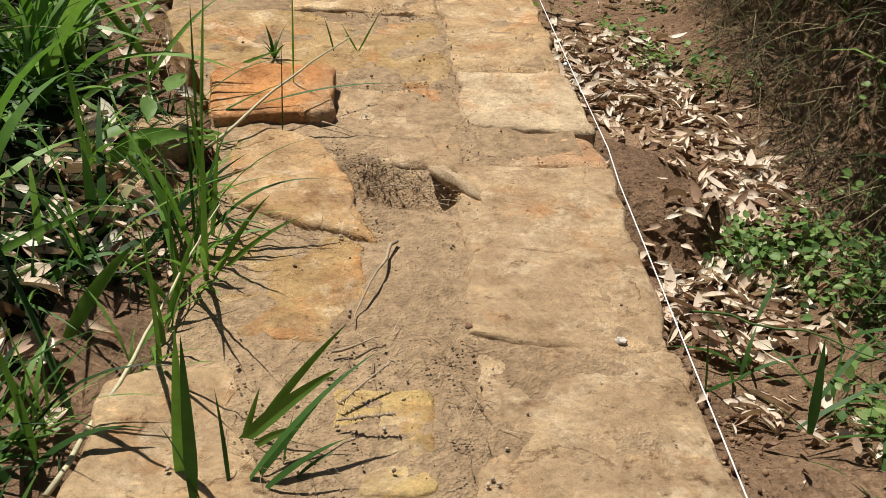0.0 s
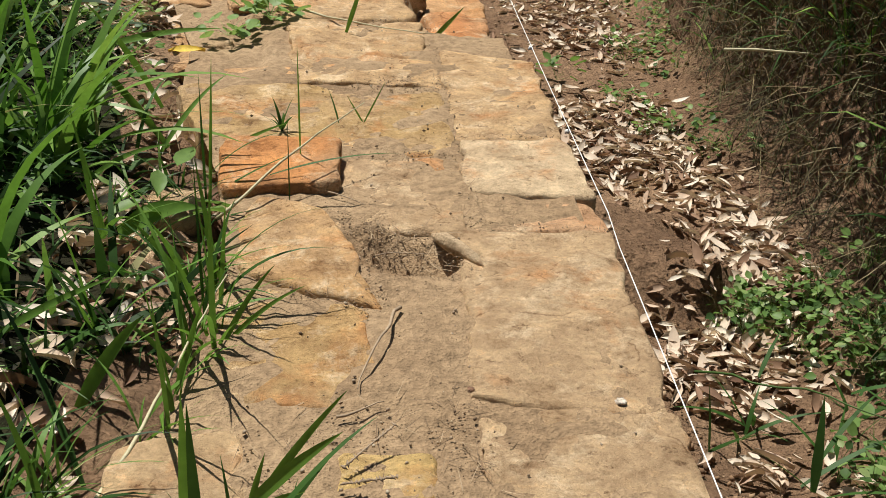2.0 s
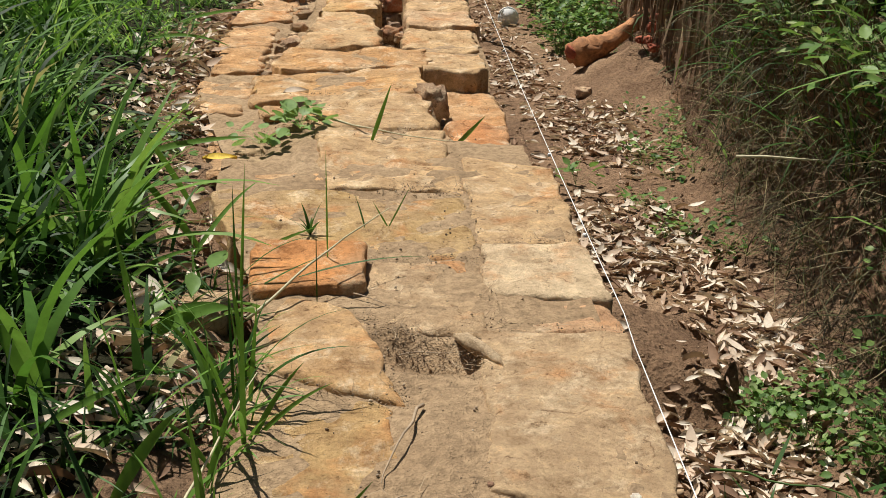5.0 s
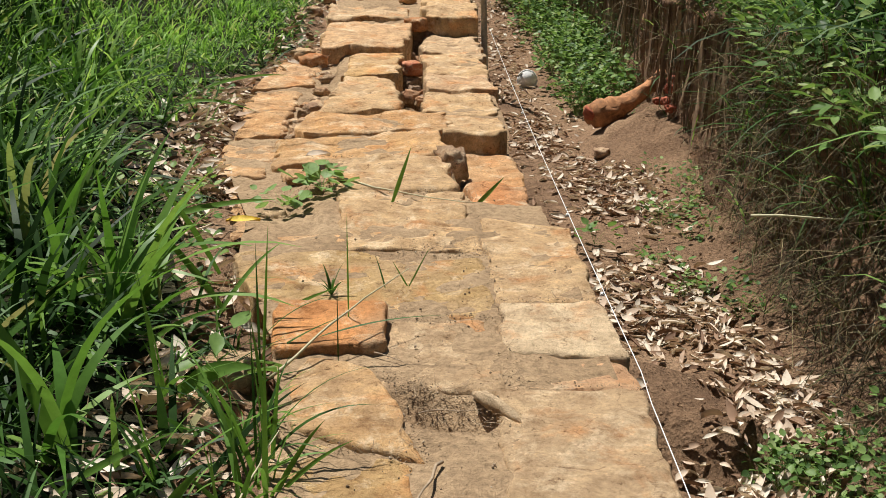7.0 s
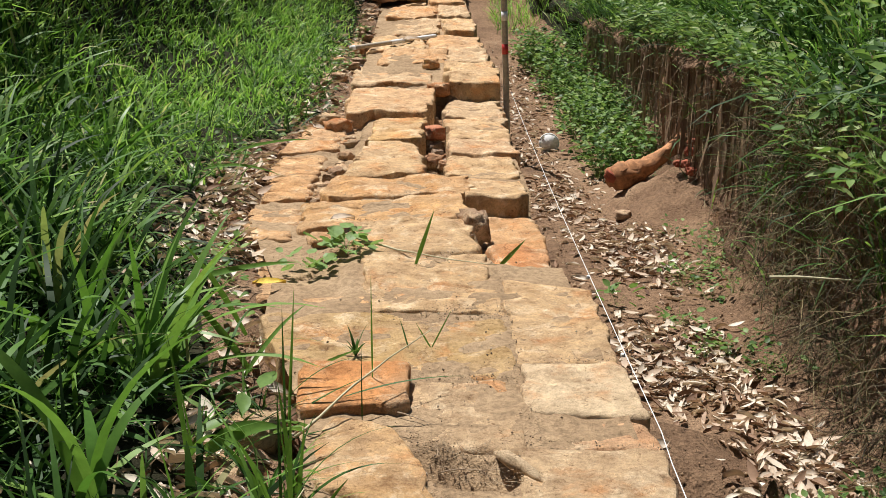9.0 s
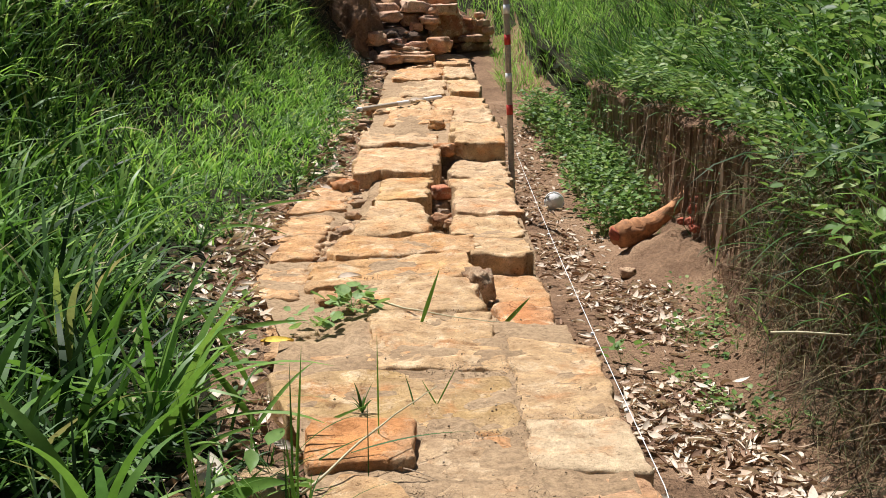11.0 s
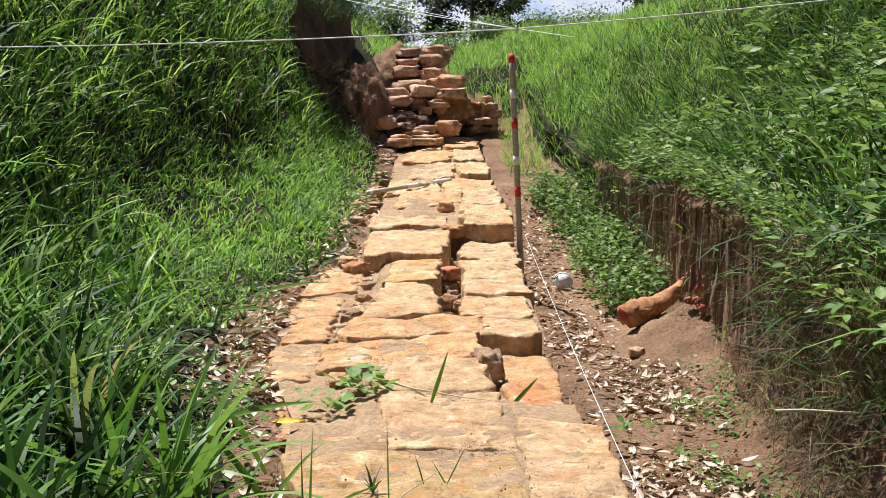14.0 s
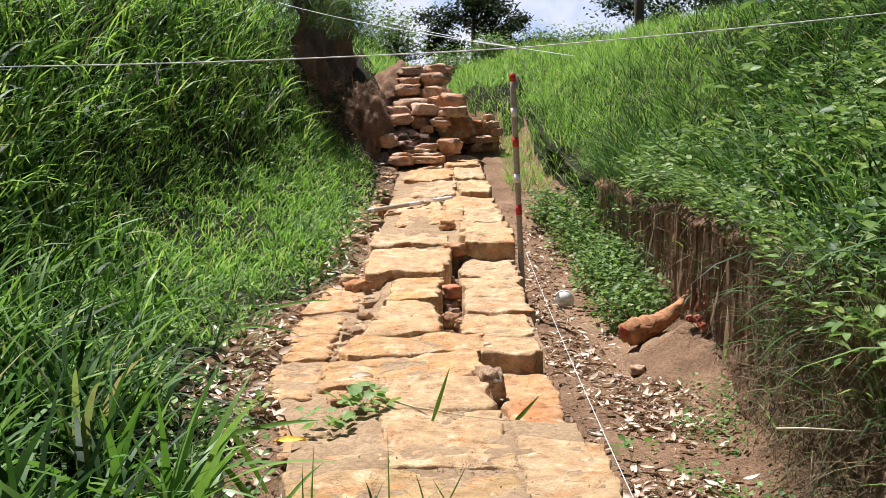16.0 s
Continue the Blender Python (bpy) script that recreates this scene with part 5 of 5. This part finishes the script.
# ---- the ruin at the far end ----
ruin = thing("stepped_ruin", "ruined wall of stacked reddish stones climbing the bank", "ruin", (0, 17, 0.5))
rr = random.Random(5)
TONES = [(0.50, 0.33, 0.24), (0.58, 0.43, 0.33), (0.46, 0.27, 0.19), (0.36, 0.25, 0.19), (0.52, 0.36, 0.25)]
for row in range(9):
    z = 0.66 + 0.155 * row
    y = 15.9 + 0.26 * row
    x = -0.84 + 0.03 * row + rr.uniform(-0.08, 0.08)
    end = 0.0 + rr.uniform(-0.14, 0.1)
    while x < end:
        w = rr.choice((0.16, 0.26, 0.34, 0.44)) * rr.uniform(0.85, 1.15)
        rubble(x + w / 2, y + rr.uniform(-0.2, 0.2), z + rr.uniform(-0.06, 0.06), w * 0.55, rr.choice(TONES), parent=ruin,
               squash=min(0.85, 0.105 / (w * 0.55)) * rr.uniform(0.7, 1.2), stretch=1.1, turn=rr.uniform(-35, 35))
        x += w * rr.uniform(0.95, 1.15)
# red-brown darkened for the shaded front below the orange block
SHADED_RED = (0.36, 0.15, 0.08)
for x, y, z, s, st, sq, tone in ((0.22, 17.1, 1.42, 0.25, 0.95, 0.62, (0.50, 0.25, 0.14)), (0.27, 17.3, 1.05, 0.30, 0.95, 1.0, SHADED_RED), (0.14, 17.0, 0.86, 0.17, 0.9, 1.0, (0.33, 0.2, 0.14)), (0.05, 16.8, 1.08, 0.13, 0.9, 0.9, (0.42, 0.28, 0.2)),
                                 (0.52, 17.5, 0.92, 0.26, 0.9, 0.85, SHADED_RED), (0.72, 17.6, 0.98, 0.24, 1.0, 0.7, (0.55, 0.29, 0.16)), (0.78, 17.35, 0.84, 0.13, 1.4, 0.5, (0.42, 0.25, 0.17)), (0.60, 17.25, 0.83, 0.10, 1.4, 0.6, (0.36, 0.2, 0.14)),
                                 # the (0.2, 0.11, 0.07) lump is coloured dark as the shaded recess
                                 (0.86, 17.4, 1.06, 0.09, 1.2, 0.7, (0.5, 0.36, 0.26)), (0.93, 17.35, 0.95, 0.09, 1.0, 0.8, (0.45, 0.3, 0.2)), (0.8, 17.5, 1.18, 0.07, 1.2, 0.7, (0.5, 0.36, 0.28)), (0.68, 17.45, 0.70, 0.2, 1.6, 0.5, (0.2, 0.11, 0.07)),
                                 (-0.52, 15.75, 0.60, 0.2, 1.2, 0.35, (0.52, 0.34, 0.24)), (-0.15, 15.9, 0.60, 0.22, 1.3, 0.3, (0.56, 0.40, 0.27)), (-0.3, 16.1, 0.70, 0.17, 1.3, 0.4, (0.48, 0.30, 0.2)), (-0.55, 16.2, 0.82, 0.18, 1.3, 0.4, (0.52, 0.33, 0.26))):
    rubble(x, y, z, s, tone, parent=ruin, squash=sq, stretch=st, turn=x * 60)

# the earth scarp beside the ruin, hung with dry grass
def scarp(name, x0, y0, x1, y1, foot, top, label):
    bm = bmesh.new()
    rows = []
    for i in range(41):
        s = i / 40
        row = []
        for k in range(31):
            v = k / 30
            x, y = x0 + (x1 - x0) * s, y0 + (y1 - y0) * s
            z = foot + (top - foot) * v
            out = 0.25 * (1 - v) ** 2 - 0.06 * v
            p = Vector((x + out + 0.16 * fbm(x * 1.0, y, z, 2.2), y + 0.10 * fbm(y, z, x, 3.1), z))
            row.append(bm.verts.new(p))
        rows.append(row)
    for a, b in zip(rows, rows[1:]):
        for k in range(30):
            bm.faces.new((a[k], b[k], b[k + 1], a[k + 1]))
    # the scarp's shade is put into its darker earth colour
    ob = part(name, bm, SHADED_EARTH)
    return tagged(ob, label, "earth bank", kind="structure")


def earth_mound(name, at, size, mat, label):
    bm = bmesh.new()
    bmesh.ops.create_icosphere(bm, subdivisions=5, radius=1)
    for v in bm.verts:
        n = v.co.copy()
        k = 1 + 0.16 * fbm(n.x + at[0], n.y + at[1], n.z, 1.5) + 0.08 * fbm(n.x, n.y, n.z, 7)
        v.co = Vector([c + d * q * k for c, d, q in zip(at, n, size)])
    ob = part(name, bm, mat)
    return tagged(ob, label, "earth mound", kind="structure")


earth_mound("earth_mound", (-1.12, 16.6, 0.75), (0.46, 0.9, 0.98), BANK_SOIL, "slumped brown earth beside the ruin")
earth_mound("earth_mound", (0.35, 18.0, 0.6), (0.7, 0.5, 0.6), BANK_SOIL, "reddish earth behind the broken end of the ruin")
# this mound's dark colour gives the shadow in the gaps between stones
earth_mound("earth_mound", (-0.5, 17.7, 0.75), (0.62, 1.75, 0.35), SHADED_EARTH, "earth between the stones of the ruin, darkened as gap shadow")
earth_mound("earth_mound", (-0.55, 18.5, 1.0), (0.75, 0.85, 1.05), BANK_SOIL, "brown earth packed behind the stacked stones")
scarp("bank_scarp", -1.78, 14.4, -1.3, 18.2, 0.2, 3.0, "crumbling brown earth scarp hung with dry roots")
m = 2200
sy = U(14.4, 18.0, m)
pts = np.stack([np.interp(sy, [14.4, 18.2], [-1.78, -1.3]) + U(-0.05, 0.38, m), sy, U(0.3, 1.7, m)], 1)
stuff("straw", [blades(pts, U(0.1, 0.4, m), U(0.004, 0.009, m), rng.normal(-0.4, 1.2, m), U(0.6, 2.2, m), U(0.2, 1.2, m), 4)], STRAW, "dry reddish roots and straw on the scarp", "straw")
m = 1500
sy = U(14.2, 18.2, m)
pts = np.stack([np.interp(sy, [14.4, 18.2], [-1.78, -1.3]) + U(-0.4, 0.2, m), sy, U(2.3, 3.1, m)], 1)
stuff("grass", [blades(pts, U(0.2, 0.6, m), U(0.006, 0.012, m), rng.normal(-0.4, 1.4, m), U(0.3, 1.4, m), U(0.4, 1.4, m), 4)], GRASS, "grass hanging over the scarp", "grass")

m = 2600
u, w = U(0, 6.283, m), rng.random(m)
q = np.sqrt(1 - w * w)
pts = np.stack([-1.12 + 0.42 * q * np.cos(u), 16.6 + 0.9 * q * np.sin(u), 0.75 + 0.95 * w], 1)
FIBRE = leaf_material("root_fibre", [(0.0, (0.10, 0.05, 0.03)), (0.5, (0.26, 0.15, 0.09)), (1.0, (0.42, 0.29, 0.18))], 0.1, 0.8)
stuff("roots", [blades(pts, U(0.08, 0.3, m), U(0.004, 0.010, m), U(0, 6.283, m), U(0.9, 2.6, m), U(0.0, 1.2, m), 4)], FIBRE, "reddish root fibres over the slumped earth", "roots")

# ---- far trees, bushes, post ----
def tree(x, y, z, high, crown, seed, trunk_r=0.16, low=0.45, leaves=2600, size=0.16):
    r = random.Random(seed)
    g = np.random.default_rng(seed)
    ob = thing("tree", "distant dark green tree against the sky", "tree", (x, y, z), "distant trees")
    trunk = arc((x, y, z - 0.2), (x + r.uniform(-0.3, 0.3), y, z + high * 0.8), 0, 8, 0.12)
    part("trunk", tube(trunk, [trunk_r * (1 - 0.85 * k / 8) for k in range(9)], 8, 0.2), BARK, ob)
    tips = [trunk[-1]]
    for k in range(9):
        b = trunk[3 + k % 5]
        a = k * 2.4 + r.uniform(-0.4, 0.4)
        e = b + Vector((math.cos(a) * crown, math.sin(a) * crown, high * r.uniform(0.05, 0.3))) * r.uniform(0.5, 0.95)
        limb = arc(b, e, -0.1, 6, 0.1)
        part("limb", tube(limb, [trunk_r * 0.4 * (1 - 0.8 * j / 6) for j in range(7)], 6), BARK, ob)
        tips += [e, limb[4], limb[3]]
    cs = np.array([tuple(t) for t in tips])
    i = g.integers(0, len(cs), leaves)
    pos = cs[i] + g.normal(0, crown * 0.17, (leaves, 3)) * (1, 1, 0.75)
    v, f = scattered(leaf_shape(1, 0.55, 0.1, 0.5, 2), pos, g.uniform(0, 6.3, leaves), g.uniform(-0.9, 0.9, leaves), g.uniform(-1, 1, leaves), g.uniform(size * 0.6, size * 1.3, leaves))
    link_mesh("crown", quick_mesh("crown", v, f), FARLEAF, ob)


tree(1.45, 43, 2.4, 5.0, 1.7, 1, 0.13, leaves=4200, size=0.16)
tree(0.1, 44, 2.4, 3.0, 1.1, 3, 0.08, leaves=2600, size=0.14)
tree(2.75, 45, 2.4, 3.2, 0.95, 2, 0.08, leaves=2200, size=0.14)
tree(7.5, 42, 2.4, 5.6, 2.2, 4, 0.22, leaves=5200)
tree(11.0, 42, 2.4, 5.2, 2.2, 5, 0.2, leaves=4600)
tree(-6.5, 44, 2.6, 6.5, 3.0, 6, 0.25, leaves=4200)
for k, x in enumerate((4.6, 5.6, 6.7, 8.2)):
    tree(x, 62 + k, 2.4, 2.9 + 0.3 * math.sin(k * 2.1), 1.0, 8 + k, 0.12, leaves=1500)
for k, (x, y, h, c) in enumerate(((0.3, 32, 0.9, 0.9), (-1.2, 30, 1.3, 0.9), (1.6, 34, 0.8, 0.8), (3.2, 33, 0.8, 1.0), (4.6, 34, 0.9, 0.9), (6.2, 31, 1.0, 0.9), (-2.2, 27, 1.5, 0.9))):
    g = np.random.default_rng(30 + k)
    z = float(land(x, y))
    ob = thing("bush", "leafy green bush on the rise behind the ruin", "bush", (x, y, z), "bushes on the rise")
    for j in range(5):
        part("stem", tube(arc((x, y, z - 0.1), (x + g.normal(0, c * 0.4), y + g.normal(0, c * 0.3), z + h * 0.8), 0, 5, 0.05), [0.03, 0.026, 0.022, 0.018, 0.012, 0.006], 5), BARK, ob)
    q = 3000
    pos = np.stack([g.normal(x, c * 0.42, q), g.normal(y, c * 0.35, q), z + h * np.abs(g.normal(0.35, 0.34, q))], 1)
    link_mesh("foliage", quick_mesh("foliage", *scattered(leaf_shape(1, 0.5, 0.1, 0.5, 2), pos, g.uniform(0, 6.3, q), g.uniform(-0.9, 0.9, q), g.uniform(-1, 1, q), g.uniform(0.06, 0.13, q))), WEED, ob)

post = part("wooden_post", tube([(3.95, 22.0, 1.9), (3.96, 22.0, 3.0), (3.95, 22.0, 4.4)], [0.10, 0.095, 0.09], 10, 0.1), BARK)
tagged(post, "grey weathered wooden post on the bank", "post")

# ---- clouds far behind ----
CLOUD, cn, cl = nodes_of("cloudy_sky")
cn.remove(cn["Principled BSDF"])
em = cn.new("ShaderNodeEmission")
cc = cn.new("ShaderNodeTexCoord").outputs["Object"]
ct = noise_of(cn, cl, cc, 0.03, 6, 0.6)
cr = ramp_of(cn, [(0.38, (0.50, 0.66, 0.90)), (0.52, (0.85, 0.90, 0.97)), (0.62, (1.0, 1.0, 1.0))])
cl.new(ct.outputs[0], cr.inputs[0])
cl.new(cr.outputs[0], em.inputs["Color"])
em.inputs["Strength"].default_value = 0.5
cl.new(em.outputs[0], cn["Material Output"].inputs["Surface"])
tagged(link_mesh("backdrop", quick_mesh("backdrop", [(-260, 400, 0), (260, 400, 0), (260, 400, 110), (-260, 400, 110)], [(0, 1, 2, 3)]), CLOUD), "pale blue sky with bright clouds", "sky", kind="structure")
